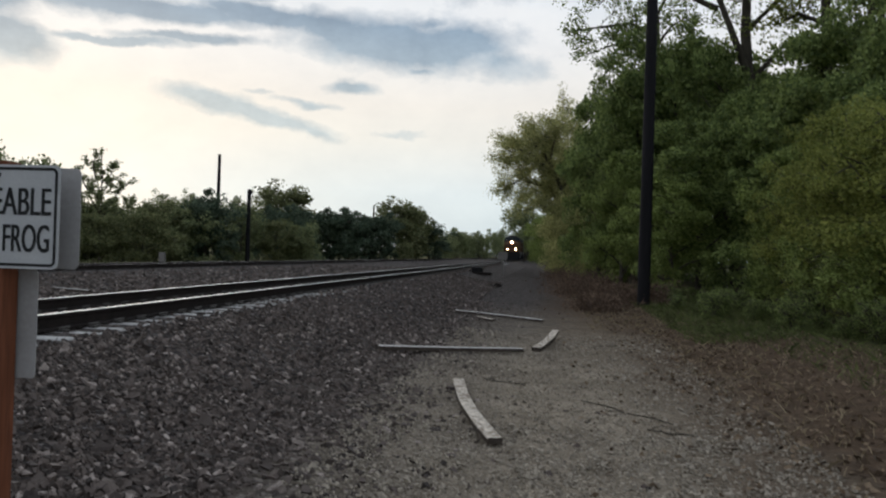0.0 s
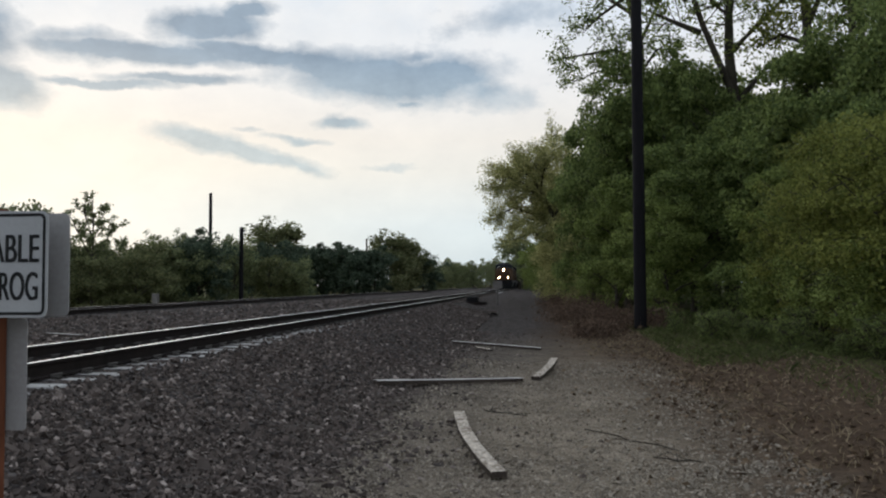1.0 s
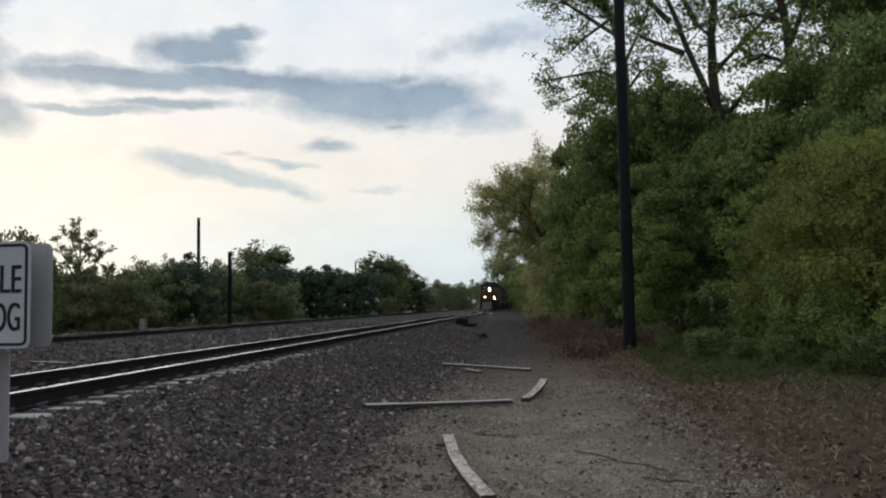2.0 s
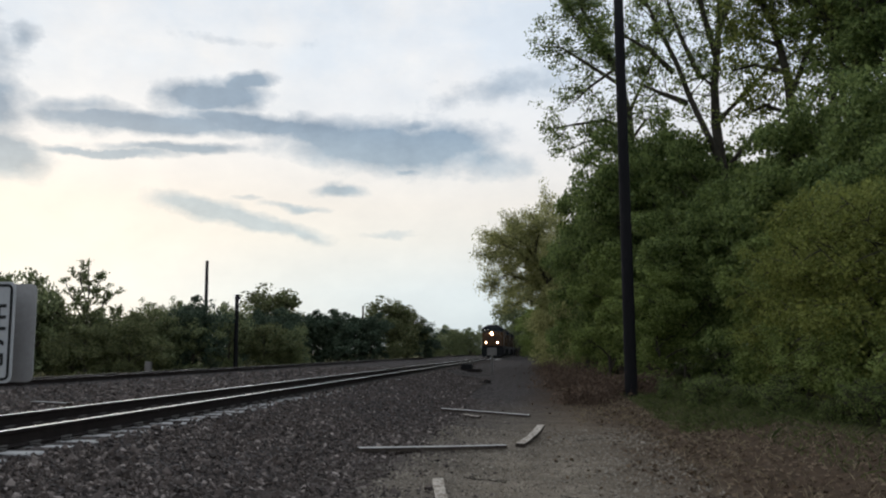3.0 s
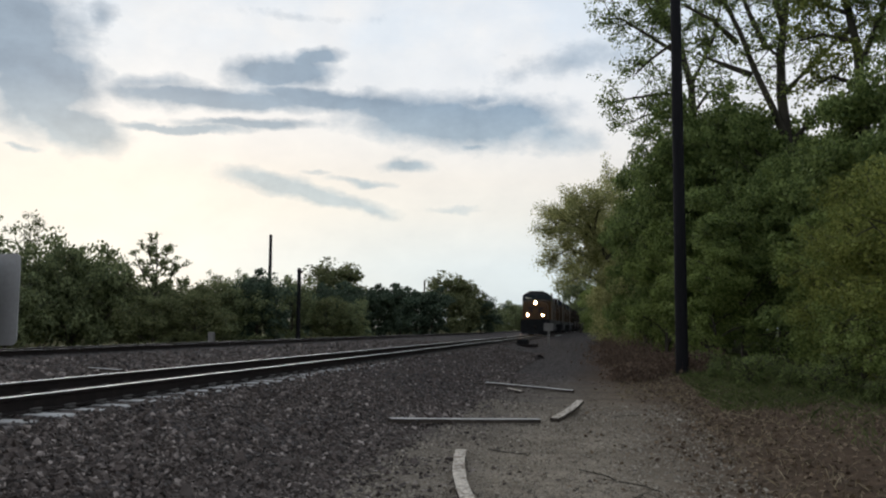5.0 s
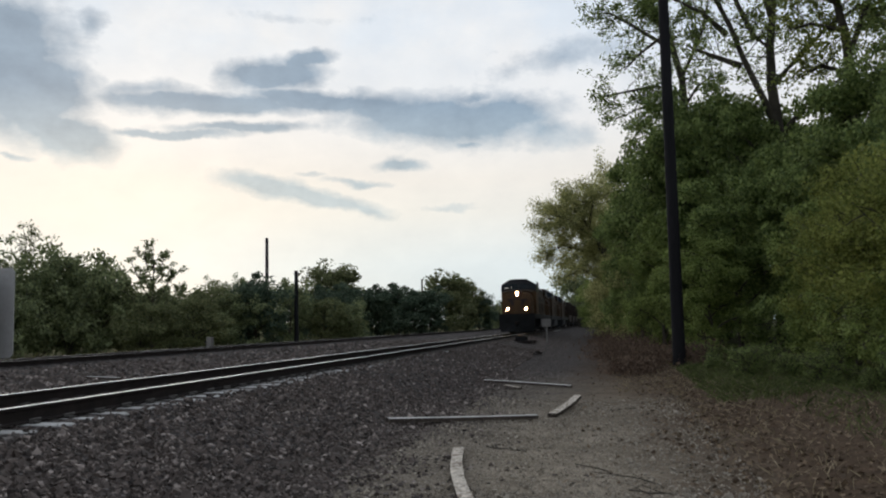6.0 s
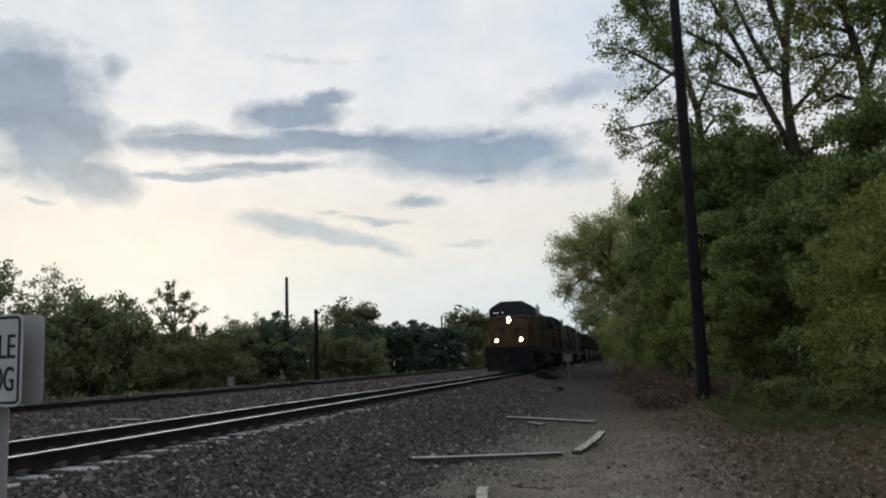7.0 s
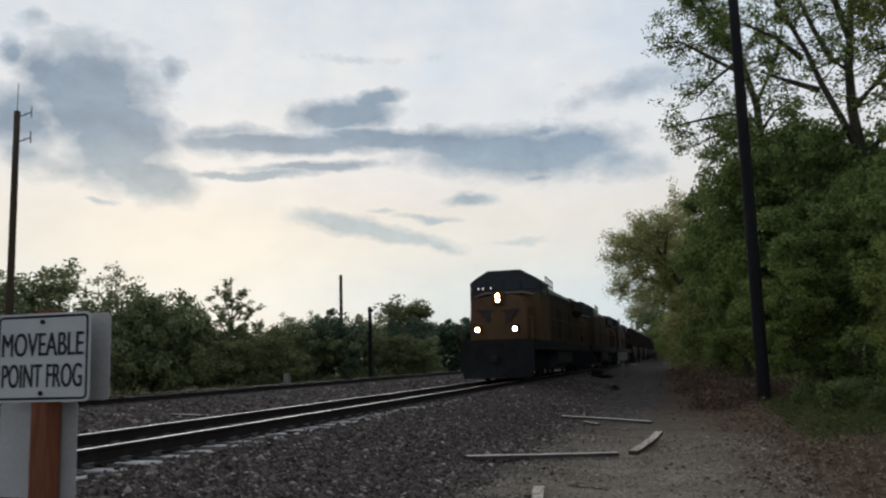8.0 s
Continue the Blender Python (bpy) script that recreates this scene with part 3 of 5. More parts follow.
scatter_stones("ballast_stones", np.concatenate([spread_spots(-15.2, -7.6, 9, 26, 6500, 17), spread_spots(-15.2, -7.6, 26, 60, 4000, 18)]),
               0.08, M["stone"], "dark ballast stones between the two tracks", "ballast", 22)
scatter_stones("path_pebbles", np.concatenate([spread_spots(-1.9, 2.6, 3.2, 9, 14000, 31, 0.006), spread_spots(-1.9, 2.6, 9, 20, 9000, 32, 0.008)]),
               0.022, M["pebble"], "pale loose gravel trodden into the path", "gravel", 23)
scatter_stones("path_clods", spread_spots(-1.5, 3.2, 4, 28, 110, 33, 0.003), 0.028, M["clod"], "small dark clods and bark bits on the path", "debris", 24)


def flat_leaves(name, spots, size, material, label, category, seed, tilt=0.5):
    rs = np.random.RandomState(seed)
    v, f = leaf_quads(np.asarray(spots), size, rs, tilt)
    return tagged(mesh_ob(name, v, f, material), label, category, kind="stuff")


def leaf_quads(spots, size, rs, tilt=1.0, long=1.6):
    """A kite-shaped leaf at each spot, turned at random."""
    n = len(spots)
    a = rs.normal(0, 1, (n, 3)) * [1, 1, tilt]
    a /= np.linalg.norm(a, axis=1, keepdims=True)
    b = np.cross(a, rs.normal(0, 1, (n, 3)) * [tilt, tilt, 1])
    b /= np.linalg.norm(b, axis=1, keepdims=True) + 1e-9
    s = (size * rs.uniform(0.6, 1.35, n))[:, None]
    v = np.stack([spots - a * s * long * 0.5, spots + b * s * 0.5, spots + a * s * long * 0.5, spots - b * s * 0.5], 1).reshape(-1, 3)
    f = np.arange(4 * n).reshape(n, 4)
    return v, f


def blades(name, spots, height, material, label, category, seed, lean=0.35, width=0.012):
    """Thin bent grass blades, two faces each, in one mesh."""
    rs = np.random.RandomState(seed)
    n = len(spots)
    h = height * np.exp(rs.normal(0, 0.35, n))[:, None]
    d = rs.normal(0, lean, (n, 2))
    d = np.concatenate([d, np.ones((n, 1))], 1)
    side = np.concatenate([rs.normal(0, 1, (n, 2)), np.zeros((n, 1))], 1)
    side /= np.linalg.norm(side, axis=1, keepdims=True)
    mid = spots + d * h * 0.55
    tip = spots + d * h * [1.5, 1.5, 0.95]
    v = np.stack([spots - side * width, spots + side * width, mid + side * width * 0.7, tip, mid - side * width * 0.7], 1).reshape(-1, 3)
    f = np.arange(5 * n).reshape(n, 5)
    return tagged(mesh_ob(name, v, f, material), label, category, kind="stuff")


flat_leaves("fallen_leaves", np.concatenate([spread_spots(2.3, 6.2, 4, 30, 5200, 41, 0.02), spread_spots(1.7, 3.6, 4, 30, 1700, 44, 0.018), spread_spots(0.4, 2.4, 4, 28, 420, 42, 0.015)]), 0.05, M["litter"],
            "brown fallen leaves along the edge of the path", "leaf litter", 43, 0.35)
blades("dry_grass", np.concatenate([spread_spots(2.4, 5.6, 4.5, 24, 2600, 51), spread_spots(1.2, 3.6, 22, 45, 2500, 52)]), 0.085, M["straw"], "thin dry grass stalks on the verge", "grass", 53, 0.7, 0.006)
blades("verge_grass", np.concatenate([spread_spots(3.2, 7.0, 18, 42, 16000, 54), spread_spots(4.2, 6.5, 9, 19, 900, 56)]), 0.13, M["grass"], "low green grass at the foot of the trees", "grass", 55, 0.7, 0.008)
blades("field_grass", spread_spots(-36, -19.6, 30, 130, 14000, 57), 0.4, M["field"], "tall yellow-green grass beyond the far track", "grass", 58, 0.4, 0.03)


# ---- trees ----
def make_tree(name, label, height, spread, seed, leaves, leaf_size, material, trunk_r=0.18, clear=0.25, limbs=9, puffs=5, puff=0.9, lean=(0, 0), droop=0.0, limb_up=0.6, forks=1):
    """A tree: tapered trunk, limbs and twigs in one mesh, leaves in clumps round the limbs' outer parts in another. Its base is at the origin."""
    rnd, rs = random.Random(seed), np.random.RandomState(seed)
    tree = tagged(new(name), label, "tree")
    verts, faces, spots = [], [], []

    def add(path, radii, n=6):
        v, f = tube(path, radii, n)
        k = len(verts)
        verts.extend(v)
        faces.extend(tuple(i + k for i in q) for q in f)

    for fork in range(forks):
        a = rnd.uniform(0, 6.28)
        out = 0.0 if forks == 1 else spread * 0.35
        top = Vector((lean[0] * height + out * math.cos(a), lean[1] * height + out * math.sin(a), height * rnd.uniform(0.82, 0.95)))
        trunk = [Vector((0, 0, -0.3))]
        for i in range(1, 8):
            k = i / 7
            trunk.append(Vector((top.x * k ** 1.4, top.y * k ** 1.4, top.z * k)) + Vector((rnd.uniform(-1, 1), rnd.uniform(-1, 1), 0)) * 0.025 * height * k)
        add(trunk, [trunk_r * (1.25 if i == 0 else 1 - 0.85 * i / 7) for i in range(8)], 8)
        for j in range(limbs):
            k = clear + (1 - clear) * (j + rnd.random()) / limbs
            s = k * 7
            i = min(int(s), 6)
            start = trunk[i].lerp(trunk[i + 1], s - i)
            a = j * 2.4 + rnd.uniform(-0.5, 0.5)
            reach = spread * (0.45 + 0.75 * math.sin(math.pi * min(1, 0.18 + 0.8 * k))) * rnd.uniform(0.6, 1.05)
            rise = reach * limb_up * rnd.uniform(0.5, 1.4)
            end = start + Vector((math.cos(a) * reach, math.sin(a) * reach, rise))
            limb = []
            for q in range(6):
                u = q / 5
                p = start.lerp(end, u)
                p.z += (0.12 * reach * math.sin(math.pi * u)) - droop * reach * u * u
                limb.append(p + Vector((rnd.uniform(-1, 1), rnd.uniform(-1, 1), rnd.uniform(-1, 1))) * 0.05 * reach * u)
            r0 = trunk_r * 0.52 * (1 - 0.6 * k)
            add(limb, [max(0.012, r0 * (1 - 0.85 * q / 5)) for q in range(6)], 5)
            for q in range(puffs):
                u = rnd.uniform(0.35, 1.05)
                i2 = min(int(u * 5), 4)
                p = limb[i2].lerp(limb[i2 + 1], u * 5 - i2)
                off = Vector((rnd.gauss(0, 1), rnd.gauss(0, 1), rnd.gauss(0, 0.7))) * puff * 0.8
                add([p, p + off * 0.5 + Vector((0, 0, 0.05)), p + off], [0.02, 0.014, 0.006], 3)
                spots.append((*(p + off), puff * rnd.uniform(0.6, 1.2)))
        spots.append((*trunk[-1], puff))
    cl = np.array(spots)
    pick = rs.randint(0, len(cl), leaves)
    d = rs.normal(0, 1, (leaves, 3))
    d /= np.linalg.norm(d, axis=1, keepdims=True)
    rad = rs.uniform(0.15, 1, leaves)[:, None] ** 0.6
    pts = cl[pick, :3] + d * rad * cl[pick, 3:4] * [1, 1, 0.75]
    if droop:
        pts[:, 2] -= rs.exponential(droop * 1.2, leaves)
    pts[:, 2] = np.maximum(pts[:, 2], 0.05)
    v, f = leaf_quads(pts, leaf_size, rs)
    mesh_ob("trunk", verts, faces, M["bark"], tree, smooth=True)
    mesh_ob("crown", v, f, material, tree)
    return tree


def make_limbed_tree(name, label, trunk, limbs, seed, leaves, leaf_size, material, trunk_r=0.3, limb_r=0.13, puff=0.7, twigs=7, depth=0.45, twig_len=1.5, droop=0.0, bare=0.45):
    """A tree with its own frame of limbs, given as lateral offset and height: the limbs swing out of that plane as they rise, carry branches and twigs,
    and leaves hang in clumps at the twigs' ends."""
    rnd, rs = random.Random(seed), np.random.RandomState(seed)
    tree = tagged(new(name), label, "tree")
    verts, faces, spots = [], [], []

    def add(path, radii, n=6):
        v, f = tube(path, radii, n)
        k = len(verts)
        verts.extend(v)
        faces.extend(tuple(i + k for i in q) for q in f)

    def along(path, u):
        s = u * (len(path) - 1)
        i = min(int(s), len(path) - 2)
        return path[i].lerp(path[i + 1], s - i), (path[i + 1] - path[i]).normalized()

    def branch(start, way, length, r, level):
        path, p, d = [start], start.copy(), way.copy()
        for _ in range(4):
            d = (d + Vector((rnd.gauss(0, 0.22), rnd.gauss(0, 0.22), rnd.gauss(0.04 - droop, 0.18)))).normalized()
            p = p + d * length / 4
            path.append(p)
        add(path, [max(0.007, r * (1 - 0.8 * q / 4)) for q in range(5)], 4 if level else 3)
        if level:
            for _ in range(4):
                q, d = along(path, rnd.uniform(0.3, 1.0))
                branch(q, (d + Vector((rnd.gauss(0, 0.8), rnd.gauss(0, 0.8), rnd.gauss(0.1, 0.5)))).normalized(), length * rnd.uniform(0.35, 0.6), r * 0.5, level - 1)
        spots.append((*path[-1], puff * rnd.uniform(0.5, 1.15)))
        if rnd.random() < 0.5:
            spots.append((*path[2], puff * rnd.uniform(0.4, 0.8)))

    main = [Vector((x, rnd.uniform(-0.1, 0.1), z)) for x, z in trunk]
    add(main, [trunk_r * (1.2 if i == 0 else 1 - 0.8 * i / (len(main) - 1)) for i in range(len(main))], 9)
    paths = [main]
    for k, limb in enumerate(limbs):
        swing = depth * (1 if k % 2 else -1) * rnd.uniform(0.4, 1.0)
        x0, z0 = limb[0]
        path = [Vector((x, swing * math.hypot(x - x0, z - z0), z)) for x, z in limb]
        r0 = limb_r * min(1.0, 0.45 + 0.14 * len(limb))
        add(path, [max(0.02, r0 * (1 - 0.75 * i / (len(path) - 1))) for i in range(len(path))], 6)
        paths.append(path)
    for path in paths:
        size = sum((b - a).length for a, b in zip(path, path[1:]))
        for j in range(max(3, int(twigs * size / 5))):
            p, d = along(path, bare + (1.0 - bare) * rnd.random() if path is main else 0.2 + 0.8 * rnd.random())
            branch(p, (d * 0.6 + Vector((rnd.gauss(0, 0.7), rnd.gauss(0, 0.7), rnd.gauss(0.1, 0.5)))).normalized(), twig_len * rnd.uniform(0.6, 1.3), 0.035, 1)
        spots.append((*path[-1], puff))
    cl = np.array(spots)
    pick = rs.randint(0, len(cl), leaves)
    d = rs.normal(0, 1, (leaves, 3))
    d /= np.linalg.norm(d, axis=1, keepdims=True)
    pts = cl[pick, :3] + d * rs.uniform(0.1, 1, leaves)[:, None] ** 0.7 * cl[pick, 3:4] * [1, 1, 0.7]
    if droop > 0:
        pts[:, 2] -= rs.exponential(droop * 2.0, leaves)
    v, f = leaf_quads(pts, leaf_size, rs)
    mesh_ob("trunk", verts, faces, M["bark"], tree, smooth=True)
    mesh_ob("crown", v, f, material, tree)
    return tree


def extent(src, known={}):
    """Height and half width of a tree's crown, but for its outermost leaves."""
    if src.name not in known:
        crown = next(o for o in src.children if o.name.startswith("crown"))
        co = np.empty(len(crown.data.vertices) * 3)
        crown.data.vertices.foreach_get("co", co)
        co = co.reshape(-1, 3)
        known[src.name] = (np.percentile(co[:, 2], 99.5), np.percentile(np.abs(co[:, :2]), 96))
    return known[src.name]


def plant(src, x, y, size=1.0, turn=0.0, wide=None, used=set()):
    """The first call moves the tree itself, later ones copy it. wide: its girth where that differs from its height."""
    w = size if wide is None else wide
    m, girth = pose(x, y, float(ground_z(x, y)) - 0.05, 0, 0, turn), (w, w, size)
    if src.name not in used:
        used.add(src.name)
        ob = src
        ob.matrix_basis = m
    else:
        ob = copy_thing(src, m)
    ob.scale = girth
    return ob


def plant_tall(src, x, y, height, half, turn):
    """A tree of that height and half width; a crown is never squeezed or stretched by more than a third."""
    h, w = extent(src)
    size = height / h
    return plant(src, x, y, size, turn, min(max(half / w, size * 0.72), size * 1.3))


dark_a = make_tree("broadleaf_tree", "dark green broadleaf tree at the wood's edge", 9.5, 2.6, 1, 24000, 0.12, M["leaf_dark"], 0.16, 0.08, 18, 6, 0.8)
dark_b = make_tree("broadleaf_tree", "dense dark broadleaf tree in the wood", 11, 3.2, 2, 24000, 0.125, M["leaf_dark"], 0.2, 0.06, 20, 6, 0.9)
mid_a = make_tree("broadleaf_tree", "mid-green leafy tree at the wood's edge", 7.5, 2.4, 3, 22000, 0.10, M["leaf_mid"], 0.13, 0.04, 17, 6, 0.72)
gold_a = make_tree("leafy_shrub", "tall shrub with yellowing green leaves", 5.6, 1.9, 4, 30000, 0.062, M["leaf_gold"], 0.07, 0.02, 17, 8, 0.5, forks=2, limb_up=0.9)
gold_b = make_tree("leafy_shrub", "loose green shrub by the verge", 3.4, 1.5, 5, 15000, 0.06, M["leaf_mid"], 0.05, 0.02, 13, 6, 0.45, forks=2)
weed = make_tree("weed_clump", "low dark green weeds at the edge of the path", 1.2, 0.7, 15, 2600, 0.05, M["leaf_dark"], 0.012, 0.02, 12, 5, 0.2, forks=3, limb_up=1.1)
olive_a = make_tree("leafy_shrub", "olive-green undergrowth below the willow", 6.0, 2.2, 16, 20000, 0.10, M["leaf_olive"], 0.09, 0.02, 16, 6, 0.7, forks=2)
lacy = make_tree("tall_tree", "thin half-bare tree with pale yellow-green leaves", 12, 2.2, 17, 4200, 0.10, M["leaf_olive"], 0.13, 0.35, 18, 7, 0.55, limb_up=1.2)
far_a = make_tree("background_tree", "hazy green tree in the distant tree line", 6.0, 2.7, 10, 9000, 0.15, M["leaf_far"], 0.14, 0.03, 18, 6, 0.75, limb_up=0.5)
far_b = make_tree("background_tree", "bushy distant tree beyond the far track", 4.6, 2.4, 11, 9500, 0.14, M["leaf_far"], 0.12, 0.02, 14, 6, 0.7, forks=2, limb_up=0.5)
far_c = make_tree("background_tree", "olive-green rounded tree in the distant tree line", 5.4, 2.5, 13, 8500, 0.14, M["leaf_haze"], 0.12, 0.02, 16, 6, 0.75, limb_up=0.5)
far_d = make_tree("background_tree", "ragged half-bare tree in the distant tree line", 6.4, 2.2, 14, 4200, 0.13, M["leaf_far"], 0.11, 0.15, 18, 6, 0.6, limb_up=0.9)
far_e = make_tree("background_tree", "rounded light green tree over the distant tree line", 8.0, 3.2, 19, 9000, 0.19, M["leaf_haze"], 0.16, 0.1, 20, 6, 0.95, limb_up=0.6)
far_f = make_tree("background_tree", "dark dense tree in the distant wood", 6.5, 2.6, 20, 8000, 0.19, M["leaf_dim"], 0.14, 0.03, 18, 6, 0.8, limb_up=0.5)
far_l = make_tree("background_tree", "pale half-bare tree behind the distant tree line", 9.0, 1.6, 21, 1500, 0.12, M["leaf_haze"], 0.1, 0.35, 18, 6, 0.5, limb_up=1.2)
spire = make_limbed_tree("background_tree", "slender pointed tree standing above the tree line", [(0, -0.3), (0.05, 2.5), (-0.05, 5.0), (0.05, 8.0)],
                         [[(0, 2.4), (-0.8, 3.8), (-1.5, 4.7)], [(0, 2.6), (0.9, 3.9), (1.6, 4.9)], [(0, 3.4), (-0.6, 4.9), (-1.0, 6.2)], [(0, 3.7), (0.5, 5.0), (0.9, 6.4)], [(0, 4.8), (-0.45, 7.0)], [(0, 5.0), (0.4, 7.4)]],
                         12, 3600, 0.10, M["leaf_far"], 0.09, 0.05, 0.28, 9, 0.6, 0.75, -0.25)

# tall trees of the wood: lateral offset and height of trunk and limbs
tall = [
    (make_limbed_tree("tall_tree", "tall tree with long bare forking limbs and thin leaves",
                      [(0, -0.3), (0.4, 10.0), (0.1, 13.6), (0.1, 15.7), (0.4, 18.3), (0.8, 22.5), (1.2, 25.9)],
                      [[(0.4, 10.9), (-0.4, 12.7), (-1.4, 14.8), (-2.1, 16.6), (-3.2, 18.8), (-4.4, 21.2), (-5.6, 24.3)], [(0.1, 15.7), (-0.6, 16.4), (-1.3, 18.4), (-1.9, 20.7), (-2.4, 23.8)],
                       [(0.3, 17.3), (-0.4, 19.6), (-0.9, 21.7), (-1.2, 24.7)], [(0.4, 18.6), (1.0, 20.2), (1.8, 22.5), (2.6, 24.8)], [(-2.1, 16.6), (-3.3, 17.7), (-5.0, 18.6)],
                       [(-1.4, 14.8), (-2.9, 15.7), (-4.1, 16.5)], [(0.1, 13.6), (1.5, 15.0), (2.7, 16.2), (4.3, 17.1)], [(0.4, 10.9), (2.3, 13.1), (3.8, 14.0)]],
                      61, 16000, 0.10, M["leaf_mid"], 0.36, 0.2, 0.8, 9, 0.35, 1.9), 10.1, 46.0),
    (make_limbed_tree("tall_tree", "tall tree with dark clumps of leaves hanging over the path side",
                      [(0, -0.3), (0.2, 11.0), (0.0, 15.5), (-0.7, 18.3), (-1.7, 20.2), (-2.7, 22.4), (-3.3, 25.0)],
                      [[(0.1, 14.4), (-1.5, 15.0), (-3.2, 14.7), (-4.8, 14.4)], [(-0.4, 17.2), (-2.4, 18.8), (-3.9, 20.0), (-4.9, 20.2)], [(-1.1, 18.7), (-2.5, 20.4), (-3.4, 21.5)],
                       [(0.1, 13.4), (-1.7, 13.4), (-2.8, 12.4)], [(0.1, 12.6), (-1.2, 13.9), (-2.2, 13.8), (-2.9, 13.6)], [(0.1, 13.8), (0.9, 15.0), (1.8, 15.6)], [(0.0, 15.5), (1.3, 18.2), (1.7, 20.3)], [(-0.7, 18.3), (-2.3, 17.3), (-3.3, 16.4)]],
                      62, 19000, 0.105, M["leaf_dark"], 0.28, 0.13, 0.7, 13, 0.3, 1.5, bare=0.5), 6.0, 50.0),
    (make_limbed_tree("tall_tree", "tall tree with arching limbs and yellow-green leaves",
                      [(0, -0.3), (0.3, 11.0), (0.1, 14.3), (-0.4, 16.8), (-1.4, 18.6), (-2.3, 20.9)],
                      [[(0.2, 13.2), (1.1, 15.6), (1.5, 17.8), (1.9, 20.1)], [(0.1, 14.3), (-1.3, 14.9), (-2.3, 14.7)], [(0.3, 12.3), (-1.1, 12.7), (-2.2, 12.1)], [(-0.2, 15.7), (-1.2, 16.3), (-2.2, 16.9)]],
                      63, 15000, 0.11, M["leaf_gold"], 0.28, 0.14, 0.75, 11, 0.4, 1.8), 12.2, 40.0),
    (make_limbed_tree("tall_tree", "straight-stemmed tall tree deep in the wood",
                      [(0, -0.3), (0.7, 13.8), (0.9, 17.0), (1.2, 20.2)], [[(0.8, 14.3), (2.1, 15.3), (3.0, 15.0)], [(0.9, 15.9), (0.0, 17.3), (-0.4, 18.7)], [(0.8, 15.4), (1.7, 16.9), (2.3, 19.1)]],
                      64, 15000, 0.11, M["leaf_mid"], 0.2, 0.11, 0.6, 18, 0.4, 1.7), 13.0, 38.0),
    (make_limbed_tree("tall_tree", "tall leaning tree with a dense dark crown",
                      [(0, -0.3), (0.6, 11.1), (0.3, 14.6), (0.0, 17.6)], [[(0.4, 13.6), (1.5, 15.5), (2.5, 17.5)], [(0.5, 11.6), (-0.5, 13.1), (-1.4, 13.7)], [(0.3, 14.6), (-0.6, 15.6), (-1.2, 16.2)]],
                      65, 15000, 0.12, M["leaf_dark"], 0.22, 0.12, 0.6, 18, 0.4, 1.7), 14.8, 36.0),
    (make_limbed_tree("willow_tree", "olive-brown willow leaning over the track side on a dark bent trunk",
                      [(0, -0.3), (-1.0, 3.5), (-2.7, 6.5), (-4.5, 9.8), (-5.0, 10.9)],
                      [[(-1.0, 3.5), (-2.9, 4.5), (-4.7, 5.4)], [(-1.9, 4.9), (-4.2, 6.9), (-6.2, 7.5), (-7.0, 7.2)], [(-3.3, 7.6), (-5.4, 9.2), (-6.6, 9.6), (-7.3, 8.8)], [(-4.5, 9.8), (-6.0, 10.6), (-6.9, 10.3)],
                       [(-2.7, 6.5), (-1.8, 9.5), (-1.7, 10.8)], [(-1.3, 4.1), (-0.3, 7.3), (-0.5, 9.5)], [(-3.9, 8.7), (-3.5, 10.6), (-3.2, 11.3)]],
                      66, 56000, 0.085, M["leaf_olive"], 0.3, 0.15, 0.8, 18, 0.5, 1.6, 0.06, 0.35), 3.6, 64.0)]
for src, x, y in tall:
    tagged(plant(src, x, y, 0.97 if src.name.startswith("willow") else 1.0, 0.0, 0.9 if src.name.startswith("willow") else None), group="trees of the wood")
tagged(plant(tall[4][0], 18.5, 40, 1.05, 160), group="trees of the wood")
tagged(plant(tall[2][0], 17.0, 46, 1.0, 40), group="trees of the wood")
tagged(plant(tall[5][0], 4.6, 73, 0.9, 40), group="trees of the wood")

# the wood along the path: x, y, height, half width
WOOD = random.Random(31)
for src, x, y, height, half in [
        (lacy, 1.7, 76, 16.6, 2.0), (dark_a, 3.2, 51, 11.8, 1.9), (dark_b, 4.9, 48, 12.6, 2.3), (dark_a, 6.9, 46.5, 14.0, 2.8), (dark_b, 9.0, 44, 12.2, 2.7), (dark_b, 8.2, 52, 14.4, 3.0), (dark_a, 6.0, 53.5, 12.6, 2.2), (mid_a, 4.0, 45, 6.9, 1.8), (mid_a, 5.4, 37, 5.0, 1.6),
        (dark_a, 6.9, 39, 7.6, 2.0), (olive_a, 2.2, 63, 6.5, 2.0), (olive_a, 4.1, 57, 8.5, 2.2), (olive_a, 3.2, 53, 5.5, 1.8), (gold_b, 2.3, 58, 3.4, 1.5), (gold_b, 3.3, 49, 3.6, 1.5)]:
    tagged(plant_tall(src, x, y, height, half, WOOD.uniform(0, 360)), group="trees of the wood")
